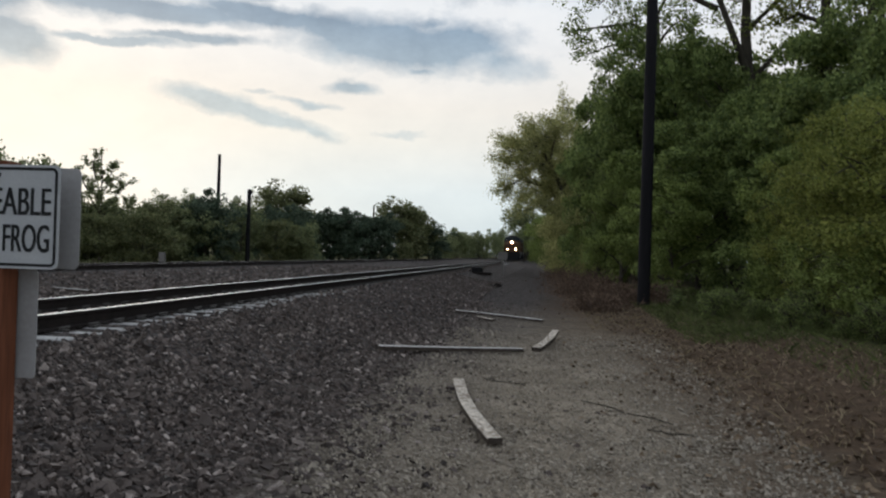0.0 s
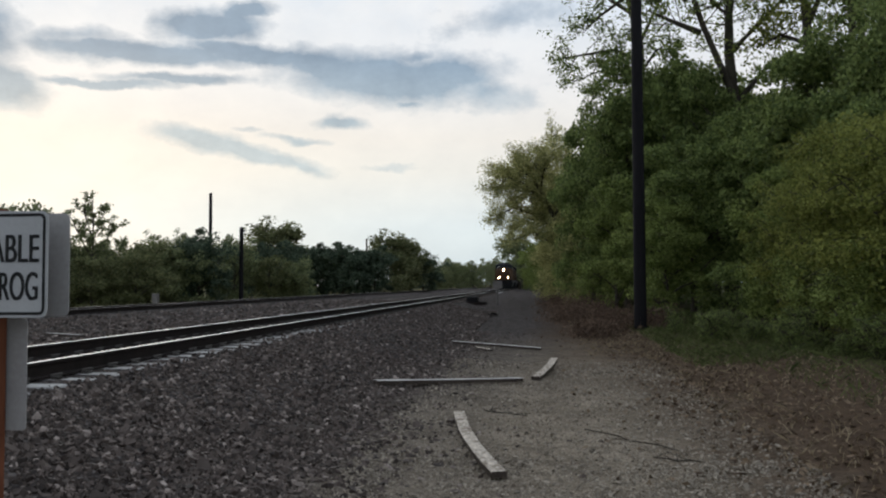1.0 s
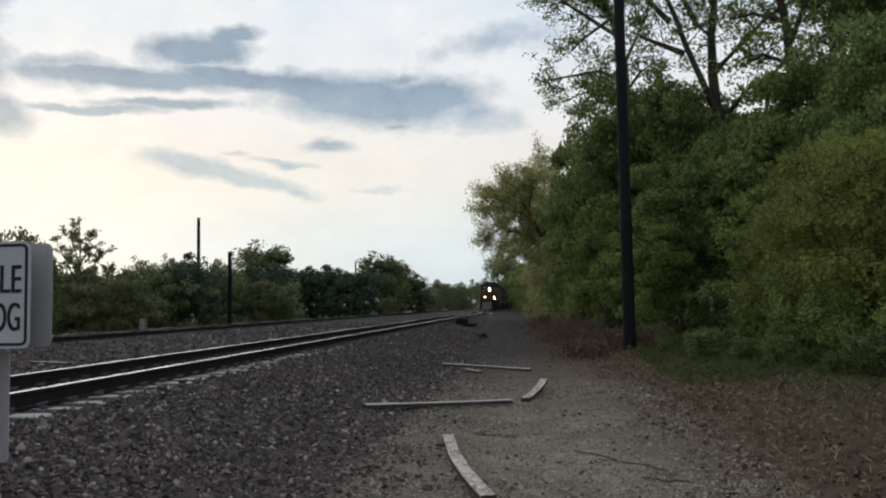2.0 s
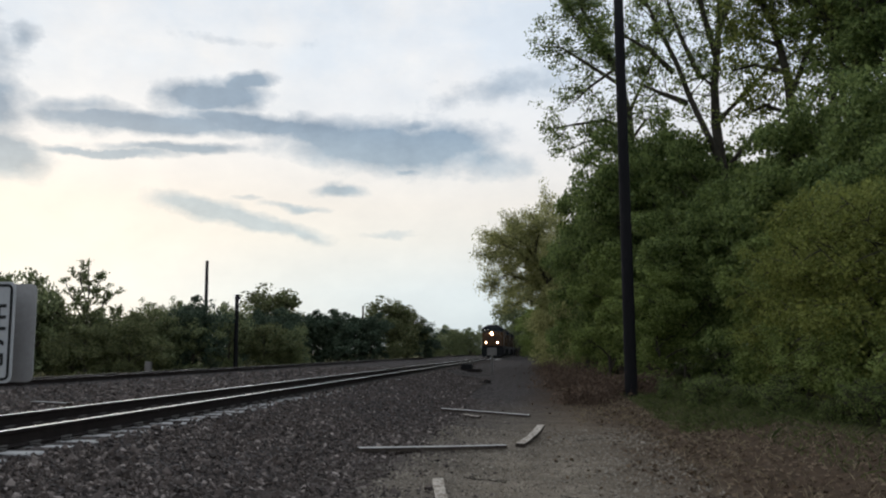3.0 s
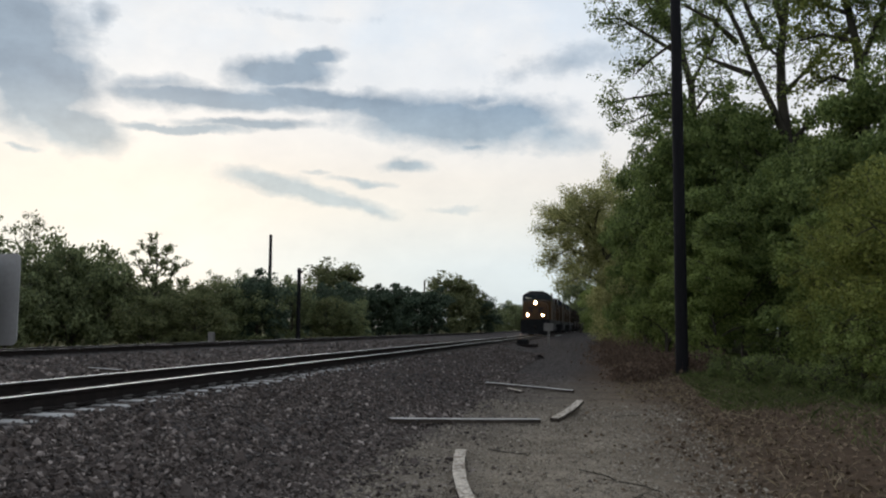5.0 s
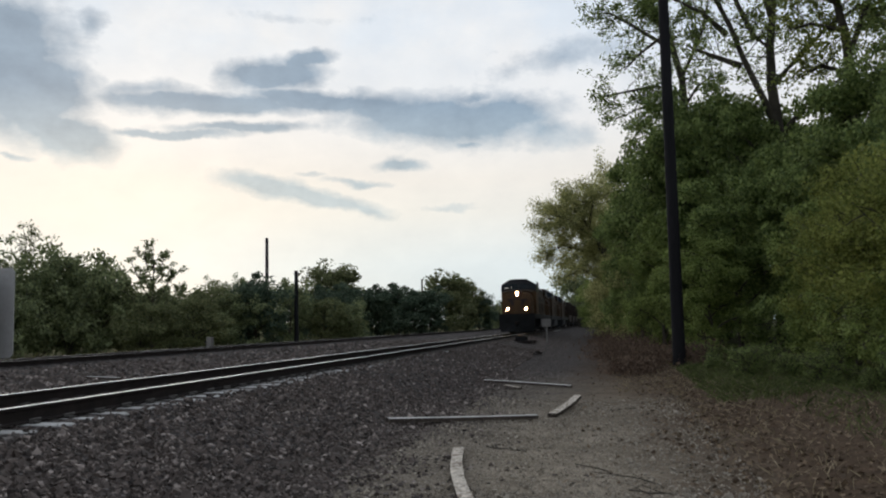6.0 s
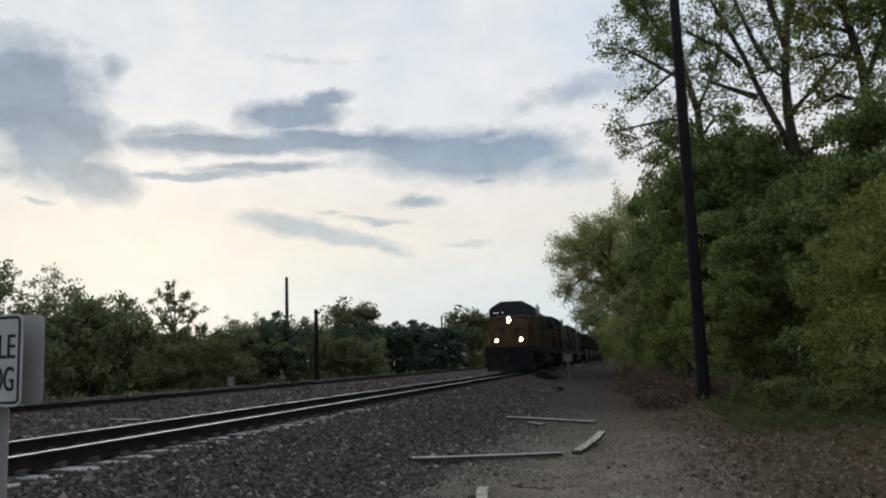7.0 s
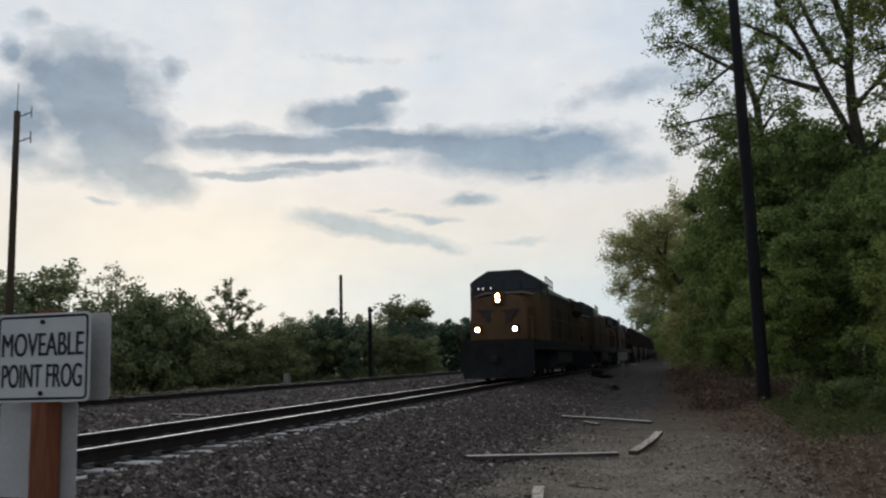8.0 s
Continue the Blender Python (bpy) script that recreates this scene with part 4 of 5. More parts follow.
for src, x, y, height, half in [
        (gold_a, 7.8, 25.5, 4.9, 1.3), (gold_a, 8.1, 22, 5.9, 1.7), (gold_a, 8.6, 19.5, 5.7, 1.9), (gold_a, 9.2, 17.5, 5.4, 1.8), (gold_b, 7.4, 23.5, 3.0, 1.2), (gold_b, 7.4, 20.2, 2.8, 1.2), (gold_b, 8.0, 17.4, 2.6, 1.2),
        (dark_a, 10.6, 34, 10.8, 2.3), (dark_b, 12.0, 31, 11.4, 2.8), (dark_b, 13.2, 29, 11.0, 2.8), (dark_a, 14.4, 27, 10.6, 2.6), (dark_a, 9.4, 37, 8.8, 2.0), (dark_b, 10.4, 27, 7.4, 2.2), (dark_a, 11.4, 22, 6.8, 2.2), (mid_a, 8.6, 31, 5.6, 1.8),
        (dark_b, 16.5, 33, 12.0, 3.2), (dark_b, 15.0, 42, 12.5, 3.2), (dark_a, 12.0, 50, 13, 3.0), (dark_b, 7.5, 58, 13, 3.2), (dark_a, 17, 24, 9, 2.6), (dark_a, 12.6, 19, 7.4, 2.2), (dark_b, 6.0, 70, 11, 3.0), (dark_a, 10, 64, 12, 3.0)]:
    tagged(plant_tall(src, x, y, height, half, WOOD.uniform(0, 360)), group="trees of the wood")
for src, x, y, height, half in [
        (dark_a, 4.0, 84, 9.5, 3.0), (mid_a, 1.5, 92, 7.5, 2.6), (dark_b, 5, 104, 11, 3.4), (dark_a, 2.5, 120, 9.5, 3.0), (mid_a, 0.5, 135, 8.0, 3.0), (mid_a, -0.5, 160, 8.5, 3.2), (olive_a, 2.6, 68.0, 6.0, 2.0), (olive_a, 1.8, 78.0, 6.0, 2.2)]:
    tagged(plant_tall(src, x, y, height, half, WOOD.uniform(0, 360)), group="trees of the wood")
for x, y in ((5.7, 20), (6.6, 17), (6.9, 14.5), (5.8, 24), (5.0, 26.5), (6.4, 22), (7.4, 15.8), (6.2, 18.6), (4.9, 30.6), (5.6, 28.5), (7.9, 13.4), (6.0, 12.4), (4.6, 23.5), (5.3, 22.2), (4.3, 27.5), (6.6, 20.2), (6.9, 18.2), (5.0, 24.6), (4.2, 32.5), (5.9, 26.2), (7.6, 17.0), (4.8, 34), (6.2, 30)):
    tagged(plant(weed, x + WOOD.uniform(-0.3, 0.3), y + WOOD.uniform(-0.4, 0.4), WOOD.uniform(0.28, 0.6), WOOD.uniform(0, 360)), group="weeds by the path")

# the tree line beyond the far track: x, y, height, half width
ROW = random.Random(77)
for src, x, y, height, half in [
        (far_d, -44.2, 52, 10.2, 3.3), (far_d, -45.6, 50, 8.9, 2.4), (far_l, -45.1, 60, 10.9, 1.5), (far_b, -37.4, 55, 8.1, 3.2), (far_a, -39.2, 54, 7.3, 2.6), (far_b, -35.8, 56, 6.8, 2.2), (spire, -31.9, 57, 8.5, 2.0),
        (far_c, -35.2, 61, 5.1, 2.5), (far_a, -33.2, 62, 5.2, 2.3), (far_c, -31.2, 64, 5.3, 2.4), (far_c, -26.6, 53, 4.0, 1.9), (far_c, -29.1, 52, 3.8, 1.9), (far_d, -36.0, 76, 7.0, 1.7), (far_d, -33.8, 77, 7.2, 1.7)]:
    tagged(plant_tall(src, x, y, height, half, ROW.uniform(0, 360)), group="distant tree line")
for src, x, y, height, half in [
        (far_f, -28.1, 67, 6.4, 2.1), (far_a, -26.9, 72, 6.2, 1.9), (far_b, -30.0, 66, 4.9, 2.2), (far_b, -38.8, 50, 5.6, 2.5), (far_a, -41.9, 50, 5.8, 2.6), (far_c, -44.6, 49, 6.0, 2.6), (far_b, -49.0, 50, 8.6, 3.2), (far_a, -53.2, 50, 9.2, 3.3),
        (far_c, -24.4, 74, 4.4, 2.0), (far_b, -22.4, 76, 4.2, 1.9), (far_e, -33.5, 106, 10.2, 4.6), (far_e, -19.6, 112, 8.7, 3.6), (far_f, -16.4, 118, 5.4, 2.3), (far_c, -17.3, 102, 2.2, 1.1), (far_e, -17.9, 116, 7.0, 2.6), (far_b, -19.1, 150, 4.8, 2.2)]:
    tagged(plant_tall(src, x, y, height, half, ROW.uniform(0, 360)), group="distant tree line")
for i in range(10):
    tagged(plant_tall(far_f, -36.5 + 1.75 * i + ROW.uniform(-0.3, 0.3), 97 + 0.7 * i + ROW.uniform(-1, 1), ROW.uniform(6.5, 7.2), 2.3, ROW.uniform(0, 360)), group="distant tree line")
for i in range(14):
    tagged(plant_tall(ROW.choice((far_b, far_c, far_a)), -56 + 2.1 * i + ROW.uniform(-0.6, 0.6), 60 + 0.6 * i + ROW.uniform(-1.5, 1.5), ROW.uniform(4.2, 5.0), 2.6, ROW.uniform(0, 360)), group="distant tree line")
for i in range(22):
    tagged(plant(ROW.choice((far_a, far_b)), -34 + i * 1.9 + ROW.uniform(-1, 1), 210 + ROW.uniform(0, 60), ROW.uniform(0.9, 1.3), ROW.uniform(0, 360)), group="distant tree line")
tagged(plant(far_a, -4.5, 190, 1.9, 0), group="distant tree line")

# brush by the pole and under the willow
for x, y, s, n in [(1.9, 38, 1.0, 1500), (2.0, 46, 0.8, 1300), (2.8, 33, 0.7, 1000), (1.4, 56, 0.8, 1300), (1.9, 29, 0.5, 1200), (3.9, 31.5, 0.7, 900)]:
    rs = np.random.RandomState(int(x * 10 + y))
    n, s = 3 * n, 0.8 * s
    p = rs.normal(0, 1, (n, 3)) * [s, s * 1.6, 0.45 * s] + [0, 0, 0.3 * s]
    p[:, 2] = np.abs(p[:, 2])
    v, f = leaf_quads(p, 0.045, rs, 1.5, 3.0)
    bush = mesh_ob("brush", v, f, M["brush"])
    bush.location = (x, y, float(ground_z(x, y)))
    tagged(bush, "low reddish-brown dry brush by the path", "brush", "dry brush", "stuff")


# ---- poles ----
def pole(x, y, top, r, label, lean=(0, 0), wood="pole"):
    z = float(ground_z(x, y)) - 0.4
    v, f = tube([Vector((lean[0] * k * (top - z), lean[1] * k * (top - z), k * (top - z))) for k in (0, 0.25, 0.5, 0.75, 1)], [r * q for q in (1.08, 1.0, 0.94, 0.88, 0.8)], 14)
    base = thing("utility_pole", x, y, z, label, "utility pole")
    mesh_ob("shaft", v, f, M[wood], base, smooth=True)
    return base


pole(3.44, 29.8, 15.5, 0.205, "dark creosoted wooden pole at the edge of the wood")
pole(-29.58, 73.0, 9.2, 0.17, "bare wooden pole above the far tree line")
cap = pole(-25.1, 68.7, 5.75, 0.19, "short wooden pole with a small cap beyond the far track")
boxed("cap", (-0.15, 0.3, -0.14, 0.14, 6.8, 6.98), M["pole"], cap, 0.03)
pole(-22.57, 108.5, 6.9, 0.13, "thin grey pole far down the line", wood="old_pole")
mast = pole(-33.3, 36.4, 15.1, 0.2, "tall wooden pole with two side antennas", wood="old_pole")
MZ = 15.1 - float(ground_z(-33.3, 36.4)) + 0.4
for k, z in enumerate((MZ - 0.35, MZ - 1.75)):
    bm = rod(bmesh.new(), (0, 0, z), (1.4, -0.5, z), 0.03)
    rod(bm, (1.4, -0.5, z - 0.3), (1.4, -0.5, z + 0.35), 0.025)
    rod(bm, (0.8, -0.285, z - 0.12), (0.8, -0.285, z + 0.12), 0.02)
    part("antenna_arm", bm, M["black"], mast)
part("whip", rod(bmesh.new(), (0, 0, MZ - 0.1), (0.02, 0, MZ + 1.6), 0.018), M["grey"], mast)


# ---- sign ----
def rounded_plate(w, h, r, y0, y1, n=5):
    pts = []
    for cx, cz, a0 in ((w / 2 - r, h / 2 - r, 0), (-w / 2 + r, h / 2 - r, 90), (-w / 2 + r, -h / 2 + r, 180), (w / 2 - r, -h / 2 + r, 270)):
        for k in range(n + 1):
            a = radians(a0 + 90 * k / n)
            pts.append((cx + r * math.cos(a), cz + r * math.sin(a)))
    return prism(bmesh.new(), pts, y0, y1)


def frame_band(w, h, r, t, y0, y1):
    """A rounded rectangular line of width t."""
    bm = bmesh.new()
    rings = []
    for ww, hh, rr in ((w, h, r), (w - 2 * t, h - 2 * t, max(r - t, 0.004))):
        pts = []
        for cx, cz, a0 in ((ww / 2 - rr, hh / 2 - rr, 0), (-ww / 2 + rr, hh / 2 - rr, 90), (-ww / 2 + rr, -hh / 2 + rr, 180), (ww / 2 - rr, -hh / 2 + rr, 270)):
            for k in range(6):
                a = radians(a0 + 18 * k)
                pts.append((cx + rr * math.cos(a), cz + rr * math.sin(a)))
        rings.append([[bm.verts.new((x, y, z)) for x, z in pts] for y in (y0, y1)])
    n = len(rings[0][0])
    (oa, ob_), (ia, ib) = rings
    for i in range(n):
        j = (i + 1) % n
        for quad in ((oa[i], oa[j], ia[j], ia[i]), (ob_[j], ob_[i], ib[i], ib[j]), (oa[j], oa[i], ob_[i], ob_[j]), (ia[i], ia[j], ib[j], ib[i])):
            bm.faces.new(quad)
    return bm


def lettering(name, text, width, height, x, y, z, parent, material=None, turn=0):
    cu = bpy.data.curves.new(name, "FONT")
    cu.body, cu.extrude, cu.align_x, cu.align_y, cu.offset = text, 0.001, "CENTER", "CENTER", 0.0
    tmp = new(name + "_tmp", cu)
    dg = bpy.context.evaluated_depsgraph_get()
    me = bpy.data.meshes.new_from_object(tmp.evaluated_get(dg))
    bpy.data.objects.remove(tmp)
    co = np.array([v.co for v in me.vertices])
    lo, hi = co.min(0), co.max(0)
    for v in me.vertices:
        v.co = ((v.co.x - (lo[0] + hi[0]) / 2) * width / (hi[0] - lo[0]), (v.co.y - (lo[1] + hi[1]) / 2) * height / (hi[1] - lo[1]), v.co.z)
    bold = bmesh.new()
    for k in (-1, 0, 1):
        first = len(bold.verts)
        bold.from_mesh(me)
        bold.verts.ensure_lookup_table()
        for v in bold.verts[first:]:
            v.co.x += 0.003 * k
            v.co.z += 0.0003 * k
    bold.to_mesh(me)
    bold.free()
    me.materials.clear()
    me.materials.append(material or M["ink"])
    ob = new(name, me)
    ob.parent = parent
    ob.matrix_local = pose(x, y, z, 90, 0, turn)
    return ob


SIGN_X, SIGN_Y = -2.68, 3.83
GZ_SIGN = float(ground_z(SIGN_X, SIGN_Y))
frog_sign = thing("track_sign", SIGN_X, SIGN_Y, GZ_SIGN, "white railway sign with black lettering on a brown wooden post", "sign")
S0 = -GZ_SIGN
boxed("post", (-0.075, 0.035, 0.006, 0.135, -0.4, 1.2 + S0), M["post"], frog_sign, 0.008, "weathered brown wooden post")
face = part("front_plate", rounded_plate(0.65, 0.51, 0.035, -0.002, 0.004), M["plate"], frog_sign, "white plate with a black border")
face.location = (0, 0, 0.925 + S0)
part("border", frame_band(0.625, 0.485, 0.03, 0.014, -0.004, -0.0023), M["ink"], face, "black border line")
lettering("upper_line", "MOVEABLE", 0.56, 0.135, 0, -0.0035, 0.075, face)
lettering("lower_line", "POINT FROG", 0.55, 0.135, 0, -0.0035, -0.105, face)
for z in (0.205, -0.205):
    part("bolt", rod(bmesh.new(), (0, -0.012, z), (0, 0.0, z), 0.014, 8), M["rust"], face)
back = part("back_plate", rounded_plate(0.65, 0.51, 0.035, 0.148, 0.154), M["alu"], frog_sign, "bare back of a second plate facing away")
back.location = (0.02, 0, 0.925 + S0)
low = part("lower_plate", rounded_plate(0.55, 0.55, 0.02, 0.148, 0.154), M["alu"], frog_sign, "pale back of a lower plate")
low.location = (-0.145, 0, 0.385 + S0)

far_sign = thing("track_sign", -2.75, 55.0, float(ground_z(-2.75, 55.0)), "small dull grey sign on a thin post beside the ballast", "sign")
FZ = -float(ground_z(-2.75, 55.0))
boxed("post", (-0.06, 0.06, 0.01, 0.13, -0.3, 0.9 + FZ), M["dull"], far_sign, 0.01)
fp = part("front_plate", rounded_plate(0.62, 0.5, 0.03, -0.004, 0.008), M["dull"], far_sign)
fp.location = (0, 0, 0.82 + FZ)


# ---- planks and debris ----
def board(name, points, width, thick, material, label, category="plank", edge=0.006):
    """A board bent along points on the ground."""
    bm = bmesh.new()
    rows = []
    pts = [Vector((x, y, float(ground_z(x, y)) + dz)) for x, y, dz in points]
    rise = [p.z - pts[0].z - (pts[-1].z - pts[0].z) * i / (len(pts) - 1) for i, p in enumerate(pts)]
    for i, p in enumerate(pts):
        p.z += 0.6 * max(rise) - rise[i]
    base = pts[0].copy()
    for i, p in enumerate(pts):
        d = (pts[min(i + 1, len(pts) - 1)] - pts[max(i - 1, 0)]).normalized()
        s = d.cross(Vector((0, 0, 1))).normalized() * width / 2 * (1 + 0.05 * math.sin(i * 2.1))
        up = Vector((0, 0, thick))
        q = p - base
        rows.append([bm.verts.new(v) for v in (q - s, q + s, q + s + up * 0.85, q + s * 0.9 + up, q - s * 0.9 + up, q - s + up * 0.85)])
    for a, b in zip(rows, rows[1:]):
        for i in range(6):
            j = (i + 1) % 6
            # top faces keep the wood; the rest take the colour with painted shade
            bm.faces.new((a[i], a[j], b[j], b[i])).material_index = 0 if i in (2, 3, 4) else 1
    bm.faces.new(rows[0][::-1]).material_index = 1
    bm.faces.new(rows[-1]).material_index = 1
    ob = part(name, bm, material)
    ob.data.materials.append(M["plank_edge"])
    ob.location = base
    return tagged(ob, label, category)


def arc(a, b, bow, dz0=0.0, dz1=0.0, n=9):
    a, b = Vector(a), Vector(b)
    side = (b - a).orthogonal()
    out = []
    for i in range(n):
        u = i / (n - 1)
        p = a.lerp(b, u) + side.normalized() * bow * math.sin(math.pi * u)
        out.append((p.x, p.y, dz0 + (dz1 - dz0) * u + 0.005))
    return out


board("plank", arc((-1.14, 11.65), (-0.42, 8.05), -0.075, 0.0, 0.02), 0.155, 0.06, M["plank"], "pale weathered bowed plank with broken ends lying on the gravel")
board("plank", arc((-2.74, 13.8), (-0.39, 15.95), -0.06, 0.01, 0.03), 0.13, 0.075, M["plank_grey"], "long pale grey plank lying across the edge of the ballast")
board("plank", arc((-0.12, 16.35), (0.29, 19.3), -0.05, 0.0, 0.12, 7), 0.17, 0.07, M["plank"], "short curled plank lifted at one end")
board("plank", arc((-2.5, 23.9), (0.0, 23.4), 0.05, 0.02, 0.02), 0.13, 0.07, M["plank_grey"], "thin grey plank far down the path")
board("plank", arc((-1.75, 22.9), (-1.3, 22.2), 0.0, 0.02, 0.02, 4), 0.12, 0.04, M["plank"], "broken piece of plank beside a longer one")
board("plank", arc((-10.7, 17.3), (-9.3, 16.3), 0.0, 0.03, 0.03, 4), 0.12, 0.05, M["concrete"], "pale slab lying between the tracks")
twig_rnd = random.Random(5)
for (x0, y0), (x1, y1) in (((0.5, 10.8), (1.4, 9.4)), ((0.9, 17.2), (1.5, 17.6)), ((-0.9, 12.4), (-0.2, 12.0)), ((1.1, 9.0), (1.6, 8.8))):
    bm = bmesh.new()
    pts = [Vector((x0 + (x1 - x0) * k / 5, y0 + (y1 - y0) * k / 5, 0)) + Vector((twig_rnd.uniform(-0.06, 0.06), twig_rnd.uniform(-0.06, 0.06), 0)) for k in range(6)]
    for p in pts:
        p.z = float(ground_z(p.x, p.y)) + 0.02
    for a, b in zip(pts, pts[1:]):
        rod(bm, a, b, 0.008, 5)
    for p in pts[1:5]:
        rod(bm, p, p + Vector((twig_rnd.uniform(-0.25, 0.25), twig_rnd.uniform(-0.25, 0.25), 0.05)), 0.004, 4)
    tagged(part("twig", bm, M["bark"]), "dead dark branch lying on the path", "branch", "branches on the path")

machine = thing("switch_machine", -4.25, 53.5, -0.3, "low dark switch machine beside the near track", "switch machine")
boxed("housing", (-0.35, 0.35, -0.6, 0.6, 0.0, 0.34), M["black"], machine, 0.05)
boxed("base_timber", (-0.9, 0.9, -0.7, 0.7, -0.15, 0.03), M["rust"], machine, 0.02)
part("throw_rod", rod(bmesh.new(), (-0.4, 0, 0.1), (-1.6, 0, 0.1), 0.03), M["rust"], machine)
junk = thing("tie_plates", -2.4, 40.0, float(ground_z(-2.4, 40.0)), "small heap of rusty tie plates on the ballast", "scrap iron")
for k in range(4):
    boxed("plate", (-0.18, 0.18, -0.12, 0.12, 0, 0.03), M["rust"], junk, 0.0, m=pose(0.22 * (k % 2), 0.1 * k, 0.035 * k, 8 * k, 5, 40 * k))
cab_box = thing("equipment_box", -21.4, 45.0, float(ground_z(-21.4, 45)), "small pale equipment box on a post beyond the far track", "equipment box")
boxed("cabinet", (-0.16, 0.16, -0.14, 0.14, 0.65, 1.35), M["dull"], cab_box, 0.02)
boxed("stand", (-0.06, 0.06, -0.06, 0.06, -0.2, 0.65), M["box"], cab_box, 0.01)


# ---- train ----
def wheelset(parent, y, x=0.7525, r=0.5):
    ax = tagged(new("wheelset"))
    ax.parent = parent
    ax.location = (0, y, r)
    for s in (-1, 1):
        bm = rod(bmesh.new(), (s * (x - 0.07), 0, 0), (s * (x + 0.06), 0, 0), r, 28)
        rod(bm, (s * (x - 0.09), 0, 0), (s * (x - 0.07), 0, 0), r + 0.03, 28)
        for k in range(6):
            a = k * math.pi / 3
            rod(bm, (s * (x + 0.065), 0.28 * math.cos(a), 0.28 * math.sin(a)), (s * (x + 0.075), 0.28 * math.cos(a), 0.28 * math.sin(a)), 0.06, 8)
        part("wheel", bm, M["rust"], ax)
    part("axle", rod(bmesh.new(), (-0.7, 0, 0), (0.7, 0, 0), 0.09, 10), M["black"], ax)
    return ax


def bogie_frame(parent, y, length):
    for s in (-1, 1):
        bm = side_prism(bmesh.new(), [(y - length / 2, 0.45), (y - length / 2, 0.72), (y - length / 2 + 0.4, 0.95), (y + length / 2 - 0.4, 0.95), (y + length / 2, 0.72), (y + length / 2, 0.45),
                                      (y + length / 2 - 0.5, 0.55), (y, 0.38), (y - length / 2 + 0.5, 0.55)], s * 0.98 - 0.07, s * 0.98 + 0.07)
        part("bogie_side", bm, M["black"], parent)


def disc(x, y, z, r, n=20):
    """A flat round lens facing -y."""
    bm = bmesh.new()
    bm.faces.new([bm.verts.new((x + r * math.cos(2 * math.pi * k / n), y, z + r * math.sin(2 * math.pi * k / n))) for k in range(n)])
    return bm


def ring(x, y0, y1, z, r, r_in, n=20):
    """A short open sleeve round a lens."""
    bm = bmesh.new()
    loops = [[bm.verts.new((x + q * math.cos(2 * math.pi * k / n), y, z + q * math.sin(2 * math.pi * k / n))) for k in range(n)] for q, y in ((r, y1), (r, y0), (r_in, y0), (r_in, y1))]
    for a, b in zip(loops, loops[1:]):
        for k in range(n):
            bm.faces.new((a[k], a[(k + 1) % n], b[(k + 1) % n], b[k]))
    return bm


